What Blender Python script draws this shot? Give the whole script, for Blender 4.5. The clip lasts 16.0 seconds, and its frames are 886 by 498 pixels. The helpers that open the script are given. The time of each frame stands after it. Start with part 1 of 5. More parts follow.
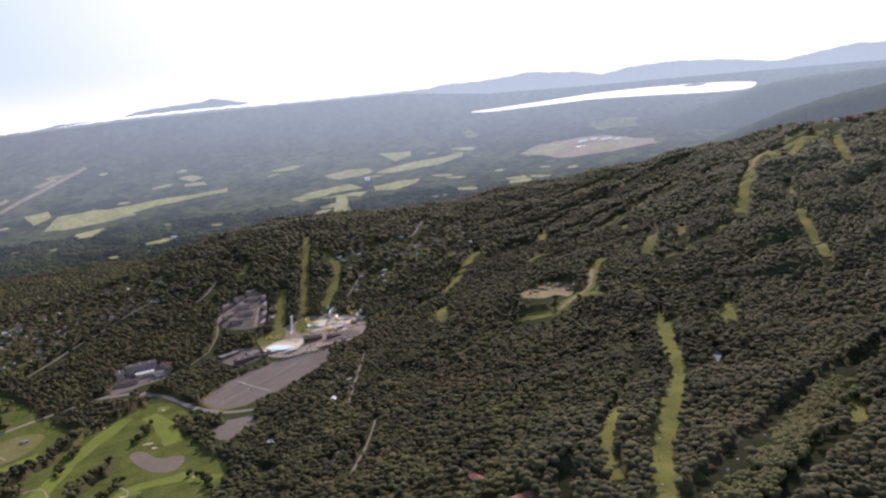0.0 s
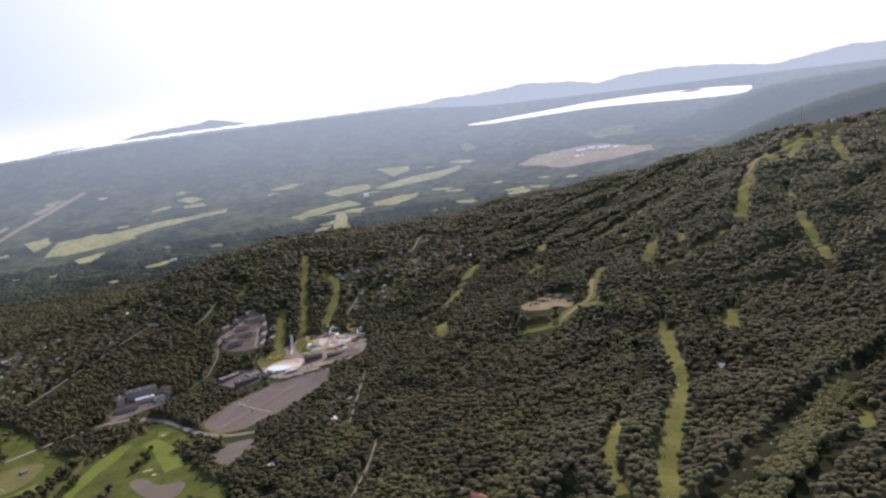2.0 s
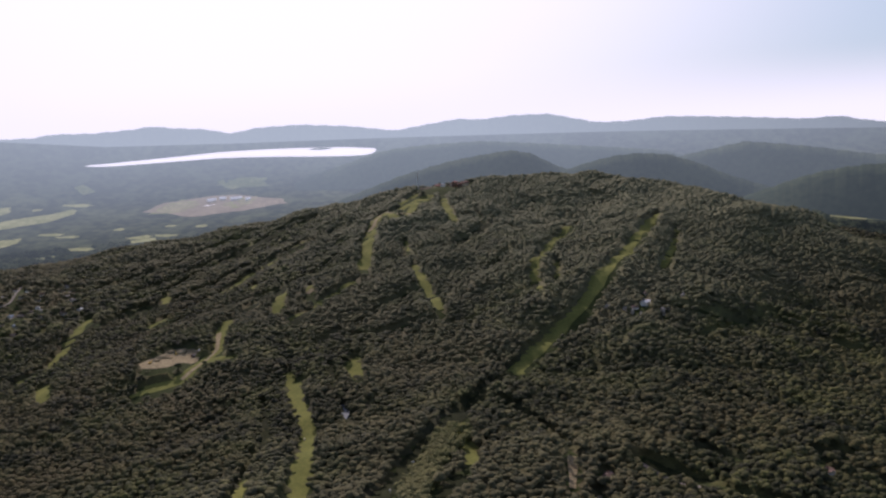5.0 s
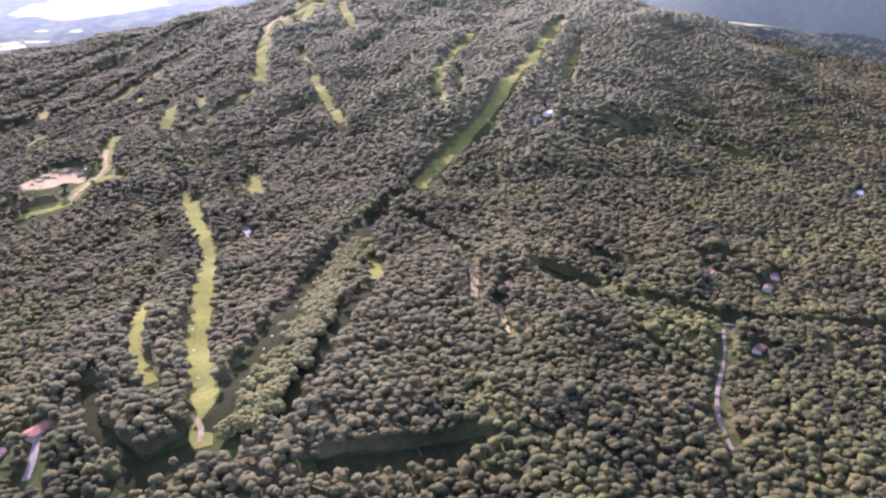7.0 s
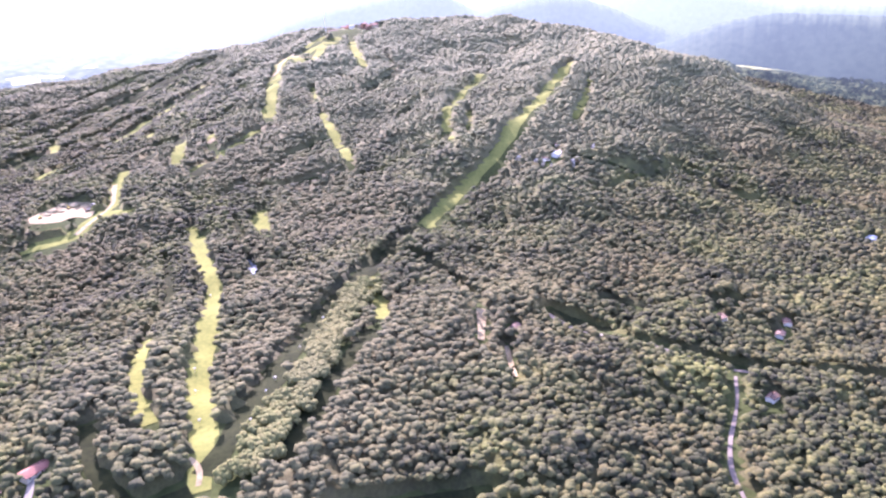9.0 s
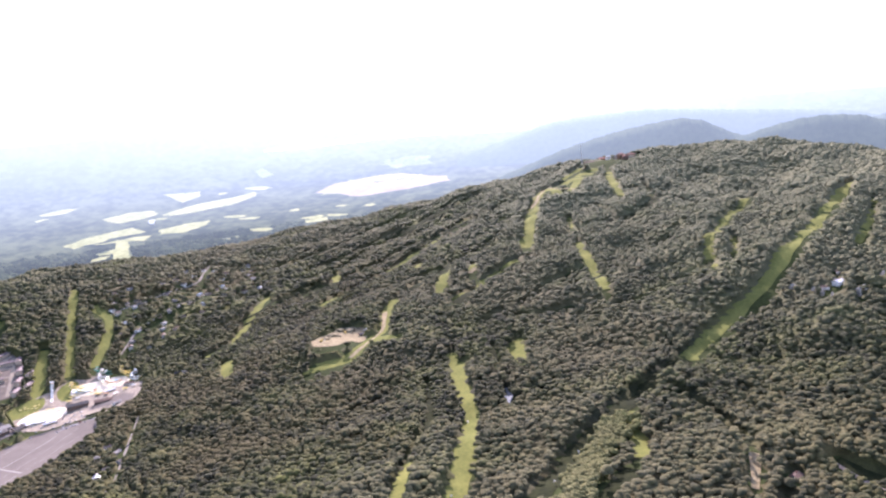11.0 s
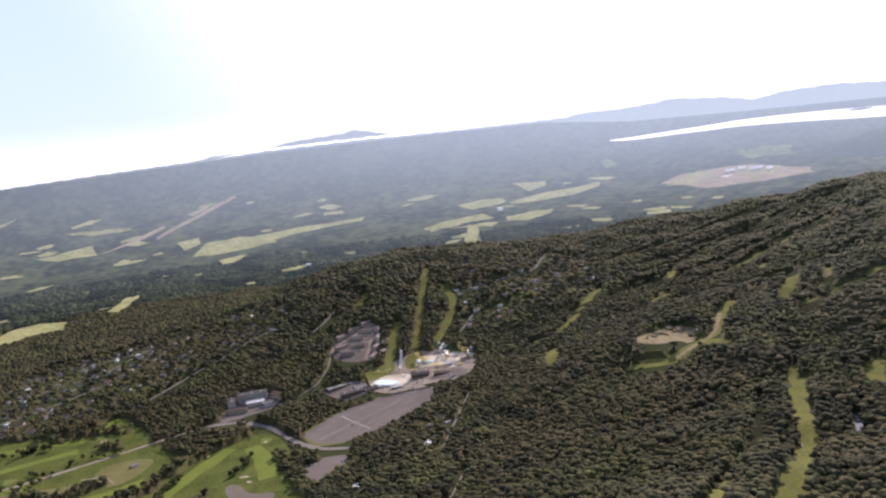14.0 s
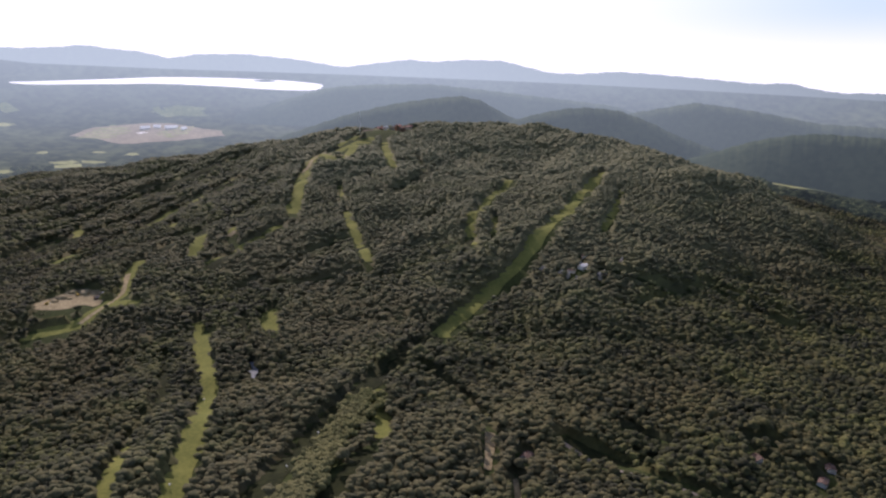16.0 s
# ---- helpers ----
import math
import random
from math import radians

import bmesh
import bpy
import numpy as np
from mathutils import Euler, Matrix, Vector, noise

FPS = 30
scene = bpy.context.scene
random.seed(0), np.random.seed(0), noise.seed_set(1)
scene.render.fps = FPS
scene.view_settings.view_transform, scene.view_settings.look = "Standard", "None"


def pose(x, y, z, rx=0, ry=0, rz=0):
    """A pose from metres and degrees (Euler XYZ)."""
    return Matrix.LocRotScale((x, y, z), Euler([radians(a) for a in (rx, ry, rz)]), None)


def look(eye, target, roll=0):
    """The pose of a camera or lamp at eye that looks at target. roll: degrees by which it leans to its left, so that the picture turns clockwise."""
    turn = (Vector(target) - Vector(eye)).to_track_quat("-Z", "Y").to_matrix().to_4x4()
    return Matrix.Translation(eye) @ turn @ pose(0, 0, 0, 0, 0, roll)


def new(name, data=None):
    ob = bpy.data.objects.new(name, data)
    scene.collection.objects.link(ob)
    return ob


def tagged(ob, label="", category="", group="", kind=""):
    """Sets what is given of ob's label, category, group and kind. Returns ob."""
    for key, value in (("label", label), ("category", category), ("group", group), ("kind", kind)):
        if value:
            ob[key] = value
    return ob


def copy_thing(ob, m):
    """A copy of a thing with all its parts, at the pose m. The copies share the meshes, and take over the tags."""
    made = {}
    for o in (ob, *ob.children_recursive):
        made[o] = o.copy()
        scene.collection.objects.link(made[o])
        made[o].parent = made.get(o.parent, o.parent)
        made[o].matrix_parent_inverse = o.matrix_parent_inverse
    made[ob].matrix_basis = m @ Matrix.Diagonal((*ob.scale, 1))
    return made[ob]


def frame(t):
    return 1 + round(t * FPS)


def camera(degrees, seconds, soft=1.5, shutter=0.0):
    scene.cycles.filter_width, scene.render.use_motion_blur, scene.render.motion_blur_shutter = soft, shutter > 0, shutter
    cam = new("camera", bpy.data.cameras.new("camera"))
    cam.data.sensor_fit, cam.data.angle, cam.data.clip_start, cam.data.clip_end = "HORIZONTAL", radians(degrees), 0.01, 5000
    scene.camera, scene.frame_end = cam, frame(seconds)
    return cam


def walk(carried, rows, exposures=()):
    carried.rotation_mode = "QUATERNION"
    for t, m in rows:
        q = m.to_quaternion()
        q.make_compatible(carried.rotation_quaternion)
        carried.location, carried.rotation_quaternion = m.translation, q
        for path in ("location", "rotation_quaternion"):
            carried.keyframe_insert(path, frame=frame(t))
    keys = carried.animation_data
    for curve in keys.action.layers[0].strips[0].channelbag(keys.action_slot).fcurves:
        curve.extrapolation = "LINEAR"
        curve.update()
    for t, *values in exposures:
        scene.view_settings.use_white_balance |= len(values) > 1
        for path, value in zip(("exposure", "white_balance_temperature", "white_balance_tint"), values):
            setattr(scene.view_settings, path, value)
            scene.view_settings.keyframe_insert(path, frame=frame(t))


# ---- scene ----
cam = camera(59.00, 16.0, soft=2.4)
PATH = [
    (0, look((0.0, 0.0, 480.0), (-0.1, 980.5, 283.4), -6.37)),
    (0.5, look((1.7, 2.8, 479.8), (2.1, 985.1, 292.4), -6.25)),
    (1, look((3.7, 5.6, 479.7), (-3.9, 988.2, 293.9), -7.54)),
    (1.5, look((5.8, 8.4, 479.3), (6.3, 991.1, 294.2), -7.67)),
    (2, look((8.5, 11.3, 478.6), (7.2, 995.0, 299.0), -8.21)),
    (2.5, look((12.0, 14.4, 478.0), (20.1, 997.8, 296.5), -8.38)),
    (3, look((14.7, 17.7, 477.7), (192.0, 985.6, 299.5), -4.35)),
    (3.5, look((15.2, 21.5, 477.6), (373.0, 945.4, 342.1), -1.20)),
    (3.7, look((15.5, 22.9, 477.4), (383.9, 944.0, 351.7), -2.24)),
    (5.8, look((23.4, 35.3, 471.8), (502.2, 877.4, 223.6), -1.95)),
    (6, look((24.5, 36.4, 472.0), (491.4, 865.7, 164.9), -2.07)),
    (6.5, look((27.7, 39.5, 473.4), (510.8, 826.0, 88.6), -1.65)),
    (7, look((29.1, 43.6, 475.1), (537.2, 808.4, 79.2), -2.05)),
    (7.5, look((30.3, 46.6, 475.6), (540.6, 818.8, 97.0), -2.30)),
    (8, look((32.1, 48.6, 475.4), (553.0, 814.0, 97.6), -1.81)),
    (8.5, look((33.4, 50.5, 475.0), (555.1, 822.4, 111.7), -1.91)),
    (8.7, look((33.8, 51.2, 474.9), (551.2, 826.8, 113.2), -1.63)),
    (11, look((33.5, 56.2, 476.4), (283.6, 1008.4, 300.4), -5.84)),
    (11.5, look((40.0, 58.5, 474.7), (-45.4, 1044.4, 330.8), -8.01)),
    (12, look((45.6, 61.2, 473.8), (-139.5, 1030.9, 314.4), -6.53)),
    (12.5, look((50.2, 64.1, 473.6), (-222.6, 1005.2, 273.9), -6.43)),
    (13, look((54.2, 67.4, 474.3), (-182.2, 1020.0, 282.6), -6.81)),
    (13.5, look((56.8, 70.0, 474.7), (-138.0, 1038.3, 318.2), -6.66)),
    (14, look((60.3, 72.4, 473.4), (-118.4, 1046.3, 333.5), -7.00)),
    (14.5, look((65.5, 75.3, 471.6), (-42.3, 1058.6, 325.0), -6.54)),
    (15, look((71.3, 78.7, 470.4), (126.6, 1055.4, 262.8), -5.50)),
    (15.5, look((75.8, 82.9, 471.0), (411.8, 991.9, 224.3), -0.99)),
    (16, look((77.2, 87.2, 471.2), (576.8, 922.3, 240.8), 1.03)),
]
walk(cam, PATH, exposures=[(0.0, 0.2, 6250, 30), (3.7, 0.18, 6250, 30), (5.8, -0.3, 6250, 30), (6.05, -0.3, 6200, 32), (6.5, 0.95, 5950, 47), (7.0, 1.9, 5750, 51), (8.7, 2.7, 5600, 53), (10.8, 1.85, 5800, 40), (11.5, 1.15, 6200, 31), (12.5, 0.62, 6250, 32), (14.5, 0.4, 6250, 31), (16.0, 0.2, 6250, 30)])

# ---- light ----
SUN_AZ, SUN_EL = 14.0, 31.0        # compass bearing from +y towards +x, and height, in degrees
world = bpy.data.worlds.new("sky")
scene.world = world
world.use_nodes = True
wn = world.node_tree.nodes
sky = wn.new("ShaderNodeTexSky")
sky.sky_type, sky.sun_disc = "NISHITA", False
sky.sun_elevation, sky.sun_rotation = radians(SUN_EL), radians(SUN_AZ)
sky.air_density, sky.dust_density, sky.ozone_density = 1.0, 0.6, 1.0
wn["Background"].inputs[1].default_value = 0.12
wl = world.node_tree.links
# morning haze: the sky pales widely round the sun
coord, toward = wn.new("ShaderNodeTexCoord"), wn.new("ShaderNodeVectorMath")
toward.operation = "DOT_PRODUCT"
toward.inputs[1].default_value = (math.sin(radians(SUN_AZ)) * math.cos(radians(SUN_EL)), math.cos(radians(SUN_AZ)) * math.cos(radians(SUN_EL)), math.sin(radians(SUN_EL)))
wl.new(coord.outputs["Generated"], toward.inputs[0])
low = wn.new("ShaderNodeMapRange")
low.interpolation_type = "SMOOTHSTEP"
low.inputs["From Min"].default_value, low.inputs["From Max"].default_value = 0.64, 0.94
wl.new(toward.outputs["Value"], low.inputs["Value"])
height, lower, clear = wn.new("ShaderNodeSeparateXYZ"), wn.new("ShaderNodeMapRange"), wn.new("ShaderNodeMixRGB")
wl.new(coord.outputs["Generated"], height.inputs[0])
lower.interpolation_type = "SMOOTHSTEP"
lower.inputs["From Min"].default_value, lower.inputs["From Max"].default_value = 0.5, 0.25
lower.inputs["To Max"].default_value = 0.85
wl.new(height.outputs[2], lower.inputs["Value"])
wl.new(lower.outputs[0], clear.inputs[0])
wl.new(sky.outputs[0], clear.inputs[1])
clear.inputs[2].default_value = (4.3, 5.7, 6.5, 1)
milk = wn.new("ShaderNodeMixRGB")
milk.inputs[2].default_value = (9.4, 9.5, 9.7, 1)
wl.new(low.outputs[0], milk.inputs[0])
wl.new(clear.outputs[0], milk.inputs[1])
split, near_land, pale = wn.new("ShaderNodeSeparateXYZ"), wn.new("ShaderNodeMapRange"), wn.new("ShaderNodeMixRGB")
wl.new(coord.outputs["Generated"], split.inputs[0])
near_land.interpolation_type = "SMOOTHSTEP"
near_land.inputs["From Min"].default_value, near_land.inputs["From Max"].default_value = 0.07, -0.01
wl.new(split.outputs[2], near_land.inputs["Value"])
wl.new(near_land.outputs[0], pale.inputs[0])
wl.new(milk.outputs[0], pale.inputs[1])
pale.inputs[2].default_value = (8.4, 8.7, 9.2, 1)
wl.new(pale.outputs[0], wn["Background"].inputs[0])
sun = new("sun", bpy.data.lights.new("sun", "SUN"))
sun.data.energy, sun.data.angle, sun.data.color = 3.7, radians(0.5), (1.0, 0.93, 0.82)
sa, se = radians(SUN_AZ), radians(SUN_EL)
sun.matrix_world = look((0, 0, 900), (-1000 * math.sin(sa) * math.cos(se), -1000 * math.cos(sa) * math.cos(se), 900 - 1000 * math.sin(se)))

# ---- the lie of the land ----
OX, OY, EYE = 45.0, 60.0, 474.0     # middle of the flight
HILL_ROWS = [
    [0, 0, 2, 3, 8, 9, 3, 1, 4, 4],
    [2, -2, 21, 52, 25, 8, 3, 2, 12, 10],
    [-1, -11, 25, 38, 14, 12, 9, -1, 6, -11],
    [4, -14, 14, 16, 39, 79, 66, 7, -30, -66],
    [13, -21, -16, 36, 43, 57, 87, 35, -13, -1],
    [7, 63, 8, 1, 19, 81, 101, 55, 9, 40],
    [11, 95, 32, 68, 57, 90, 43, 11, -8, 4],
    [-24, -35, -7, 37, 12, 10, 5, -4, -5, -1],
    [2, -25, -14, -17, -15, -6, 0, -1, -1, 0],
]
SPURS = [(1150, 1650, -30), (850, 1800, 27), (1150, 1500, -9), (1750, 1350, 2), (100, 1350, 41), (1000, 450, 11), (550, 2250, -17), (850, 2400, -3), (550, 2400, 3), (700, 2400, 20), (700, 2250, -15), (1150, 1800, -24), (850, 2250, 3), (850, 1050, 35), (1150, 450, 9), (100, 600, 31), (1300, 1650, -25), (1450, 1200, 34), (100, 1800, 26), (400, 1500, 25), (1000, 2400, 12), (700, 1800, 12)]
NEAR = EYE / math.tan(radians(9.1))
_u = np.linspace(0, 1, 400)
_r = NEAR + (4850.0 - NEAR) * (0.3 * _u + 0.7 * (1 - (1 - _u) ** 1.75))
_z = EYE - _r * np.tan(np.radians(9.1 - 8.2 * _u))
RIM_AZ = [-180, -75, -40, -25, -20, -10, -2, 4, 12, 24, 40, 60, 82, 180]
RIM_Z = [440, 474, 484, 508, 515, 507, 496, 440, 420, 402, 372, 322, 310, 440]


def ground_z(x, y):
    """Height of the land: broad hills, spurs, and the far plain, drawn in and climbing to the horizon to fit the
    camera's view.
    """
    x, y = np.asarray(x, float), np.asarray(y, float)
    h = np.zeros(np.broadcast(x, y).shape)
    for j, row in enumerate(HILL_ROWS):
        fy = np.exp(-(y - 400 * j) ** 2 / (2 * 330.0 ** 2))
        for i, v in enumerate(row):
            h = h + v * fy * np.exp(-(x + 900 - 400 * i) ** 2 / (2 * 330.0 ** 2))
    for sx, sy, v in SPURS:
        h = h + v * np.exp(-((x - sx) ** 2 + (y - sy) ** 2) / (2 * 170.0 ** 2))
    m = np.clip((h - 35) / 120, 0, 1)
    h = h + m * (5.0 * np.sin(x / 43 + 1.3 * np.sin(y / 71)) * np.sin(y / 52 + np.sin(x / 88)) + 6.0 * np.sin((0.5 * x - 0.87 * y) / 31 + 1.5 * np.sin((x + y) / 120)) + 3.0 * np.sin(x / 21 + y / 34 + 1.2 * np.sin(y / 47)) * np.sin(y / 27 - x / 60))
    r = np.hypot(x - OX, y - OY)
    rim = np.interp(np.degrees(np.arctan2(x - OX, y - OY)), RIM_AZ, RIM_Z) - _z[-1]      # rim raised or lowered by bearing to fit the skyline in the camera's view
    return h + np.interp(r, _r, _z, left=0.0) + rim * np.clip((r - NEAR) / (4850.0 - NEAR), 0, 1) ** 2.5


# ---- materials ----
def material(name, build):
    m = bpy.data.materials.new(name)
    m.use_nodes = True
    n, l = m.node_tree.nodes, m.node_tree.links
    build(n, l, n["Principled BSDF"])
    return m


def ramp(n, stops):
    r = n.new("ShaderNodeValToRGB")
    while len(r.color_ramp.elements) < len(stops):
        r.color_ramp.elements.new(0.5)
    for e, (p, c) in zip(r.color_ramp.elements, stops):
        e.position, e.color = p, (*c, 1)
    return r


def noise_at(n, l, scale, detail=4.0):
    g = n.new("ShaderNodeNewGeometry")
    t = n.new("ShaderNodeTexNoise")
    t.inputs["Scale"].default_value, t.inputs["Detail"].default_value = scale, detail
    l.new(g.outputs["Position"], t.inputs["Vector"])
    return t


def surface(name, a, b, big, small, rough=0.95, bump=0.0, metal=0.0, spec=0.03):
    """A worn surface: colours a to b over patches of `big` metres, with grain of `small` metres."""
    def build(n, l, p):
        t1, t2 = noise_at(n, l, 1.0 / big), noise_at(n, l, 1.0 / small, 6.0)
        mix = n.new("ShaderNodeMath")
        mix.operation = "MULTIPLY_ADD"
        l.new(t2.outputs[0], mix.inputs[0])
        mix.inputs[1].default_value = 0.5
        half = n.new("ShaderNodeMath")
        half.operation = "MULTIPLY"
        half.inputs[1].default_value = 0.5
        l.new(t1.outputs[0], half.inputs[0])
        l.new(half.outputs[0], mix.inputs[2])
        r = ramp(n, [(0.36, a), (0.64, b)])
        l.new(mix.outputs[0], r.inputs[0])
        l.new(r.outputs[0], p.inputs["Base Color"])
        p.inputs["Roughness"].default_value, p.inputs["Metallic"].default_value = rough, metal
        p.inputs["Specular IOR Level"].default_value = spec
        if bump:
            bp = n.new("ShaderNodeBump")
            bp.inputs["Strength"].default_value, bp.inputs["Distance"].default_value = bump, small * 0.5
            l.new(t2.outputs[0], bp.inputs["Height"])
            l.new(bp.outputs[0], p.inputs["Normal"])
    return material(name, build)


def foliage(name, dark, mid, light, warm, grain=1.6):
    """Leaves: every crown its own green, whole stands tinged warmer, with leafy relief that scatters the light."""
    def build(n, l, p):
        def sums(a, ka, b, kb):
            x, y = n.new("ShaderNodeMath"), n.new("ShaderNodeMath")
            x.operation, y.operation = "MULTIPLY", "MULTIPLY_ADD"
            l.new(a, x.inputs[0])
            x.inputs[1].default_value = ka
            l.new(b, y.inputs[0])
            y.inputs[1].default_value = kb
            l.new(x.outputs[0], y.inputs[2])
            return y.outputs[0]
        g = n.new("ShaderNodeNewGeometry")
        big, stand, fine = noise_at(n, l, 1 / 70.0, 4.0), noise_at(n, l, 1 / 210.0, 3.0), noise_at(n, l, 1 / grain, 5.0)
        r = ramp(n, [(0.34, dark), (0.5, mid), (0.68, light)])
        each = noise_at(n, l, 1 / 10.0, 2.0)
        some = sums(g.outputs["Random Per Island"], 0.24, each.outputs[0], 0.22)
        l.new(sums(some, 1.0, big.outputs[0], 0.54), r.inputs[0])
        wr = ramp(n, [(0.48, (0, 0, 0)), (0.62, (0.75, 0.75, 0.75))])
        l.new(sums(stand.outputs[0], 0.8, g.outputs["Random Per Island"], 0.22), wr.inputs[0])
        wm = n.new("ShaderNodeMixRGB")
        l.new(wr.outputs[0], wm.inputs[0])
        l.new(r.outputs[0], wm.inputs[1])
        wm.inputs[2].default_value = (*warm, 1)
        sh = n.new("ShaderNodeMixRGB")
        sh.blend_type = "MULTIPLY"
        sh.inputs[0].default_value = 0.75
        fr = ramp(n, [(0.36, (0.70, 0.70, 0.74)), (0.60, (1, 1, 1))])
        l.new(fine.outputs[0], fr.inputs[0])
        # painted haze: the leaf colour is paled and greyed with height
        place, high, haze_pale = n.new("ShaderNodeSeparateXYZ"), n.new("ShaderNodeMapRange"), n.new("ShaderNodeMixRGB")
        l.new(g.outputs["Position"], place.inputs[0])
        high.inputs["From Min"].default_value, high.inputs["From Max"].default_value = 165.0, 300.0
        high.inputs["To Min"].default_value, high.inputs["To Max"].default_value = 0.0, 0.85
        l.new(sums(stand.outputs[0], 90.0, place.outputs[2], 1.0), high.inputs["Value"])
        l.new(high.outputs[0], haze_pale.inputs[0])
        l.new(wm.outputs[0], haze_pale.inputs[1])
        haze_pale.inputs[2].default_value = (0.182, 0.175, 0.092, 1)
        l.new(haze_pale.outputs[0], sh.inputs[1])
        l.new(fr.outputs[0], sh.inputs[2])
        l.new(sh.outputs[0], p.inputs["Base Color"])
        p.inputs["Roughness"].default_value, p.inputs["Specular IOR Level"].default_value = 0.9, 0.08
        # leaves face every way, mostly up: soften the crown's own normal
        up = n.new("ShaderNodeVectorMath")
        up.operation = "ADD"
        up.inputs[1].default_value = (0, 0, 0.65)
        l.new(g.outputs["Normal"], up.inputs[0])
        nm = n.new("ShaderNodeVectorMath")
        nm.operation = "NORMALIZE"
        l.new(up.outputs[0], nm.inputs[0])
        bp = n.new("ShaderNodeBump")
        bp.inputs["Strength"].default_value, bp.inputs["Distance"].default_value = 0.35, 1.2
        l.new(fine.outputs[0], bp.inputs["Height"])
        l.new(nm.outputs[0], bp.inputs["Normal"])
        l.new(bp.outputs[0], p.inputs["Normal"])
    return material(name, build)


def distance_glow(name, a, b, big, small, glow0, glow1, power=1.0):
    """Hazy distance: ground colours with haze painted as emission, brightening towards the horizon."""
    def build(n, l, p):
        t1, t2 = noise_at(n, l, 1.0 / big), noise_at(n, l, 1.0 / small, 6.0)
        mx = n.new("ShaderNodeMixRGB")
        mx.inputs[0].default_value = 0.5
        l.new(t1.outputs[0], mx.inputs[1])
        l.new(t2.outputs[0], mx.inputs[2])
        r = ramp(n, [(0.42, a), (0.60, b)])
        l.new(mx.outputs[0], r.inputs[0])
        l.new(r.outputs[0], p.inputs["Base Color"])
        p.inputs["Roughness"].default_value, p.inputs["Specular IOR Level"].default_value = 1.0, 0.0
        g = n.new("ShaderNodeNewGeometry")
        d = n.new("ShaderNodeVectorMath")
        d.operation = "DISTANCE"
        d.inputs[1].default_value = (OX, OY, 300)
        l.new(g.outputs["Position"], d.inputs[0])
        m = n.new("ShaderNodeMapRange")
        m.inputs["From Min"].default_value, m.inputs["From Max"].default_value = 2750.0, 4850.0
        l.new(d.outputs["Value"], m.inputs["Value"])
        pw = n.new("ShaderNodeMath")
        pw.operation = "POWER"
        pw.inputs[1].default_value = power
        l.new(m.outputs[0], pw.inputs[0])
        # painted scatter: the haze emission is stronger towards the sun's bearing
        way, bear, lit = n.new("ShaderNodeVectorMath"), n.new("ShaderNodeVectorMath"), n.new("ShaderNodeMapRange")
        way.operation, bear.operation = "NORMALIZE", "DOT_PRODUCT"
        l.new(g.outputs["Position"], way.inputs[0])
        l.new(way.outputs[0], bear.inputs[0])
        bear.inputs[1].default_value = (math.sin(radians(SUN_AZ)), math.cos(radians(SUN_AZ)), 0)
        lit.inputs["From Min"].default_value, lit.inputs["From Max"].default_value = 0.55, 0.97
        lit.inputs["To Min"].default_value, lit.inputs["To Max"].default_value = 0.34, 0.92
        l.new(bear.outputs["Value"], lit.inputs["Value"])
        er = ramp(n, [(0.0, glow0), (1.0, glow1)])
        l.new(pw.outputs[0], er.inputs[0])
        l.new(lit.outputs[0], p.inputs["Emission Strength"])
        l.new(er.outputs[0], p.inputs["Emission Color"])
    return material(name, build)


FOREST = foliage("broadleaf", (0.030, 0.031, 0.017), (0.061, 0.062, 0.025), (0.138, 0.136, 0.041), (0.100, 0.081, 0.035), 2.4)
FLOOR = surface("forest_floor", (0.030, 0.038, 0.014), (0.060, 0.072, 0.024), 60, 5)
GRASS = surface("mown_grass", (0.115, 0.124, 0.034), (0.195, 0.194, 0.055), 35, 4)
# rough grass, darkened so the tree rows' shade sits in its colour
ROUGH_SHADE_FLOOR = surface("rough_shade_clearing", (0.016, 0.019, 0.009), (0.034, 0.038, 0.015), 25, 4)
FAIRWAY = surface("course_rough", (0.058, 0.076, 0.018), (0.120, 0.138, 0.032), 40, 5)
MOWN = surface("fairway", (0.122, 0.160, 0.028), (0.178, 0.212, 0.044), 60, 5)
ASPHALT = surface("old_asphalt", (0.145, 0.122, 0.102), (0.200, 0.170, 0.144), 40, 3)
ROADWAY = surface("pale_road", (0.19, 0.17, 0.14), (0.27, 0.24, 0.20), 30, 2)
GRAVEL = surface("gravel", (0.24, 0.20, 0.15), (0.36, 0.30, 0.22), 20, 2)
DIRT = surface("bare_earth", (0.17, 0.135, 0.075), (0.37, 0.30, 0.175), 9, 2.5)
MUDDY = surface("muddy_water", (0.125, 0.100, 0.066), (0.165, 0.132, 0.090), 40, 10, rough=0.5, spec=0.12)
RESERVOIR = surface("reservoir_water", (0.13, 0.15, 0.165), (0.20, 0.22, 0.235), 8, 2, rough=0.6, spec=0.04)
WATER = surface("pond_water", (0.034, 0.034, 0.028), (0.050, 0.048, 0.038), 30, 6, rough=0.3, spec=0.15)
# far materials: haze is painted as emission, rising to the second glow colour
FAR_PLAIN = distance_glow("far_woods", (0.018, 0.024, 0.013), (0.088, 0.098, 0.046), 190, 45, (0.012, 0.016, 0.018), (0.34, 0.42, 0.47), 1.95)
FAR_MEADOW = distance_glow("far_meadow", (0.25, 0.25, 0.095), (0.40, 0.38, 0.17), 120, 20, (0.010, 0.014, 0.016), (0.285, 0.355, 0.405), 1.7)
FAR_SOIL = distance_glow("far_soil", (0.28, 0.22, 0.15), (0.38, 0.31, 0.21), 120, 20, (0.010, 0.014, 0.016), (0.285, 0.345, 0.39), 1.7)
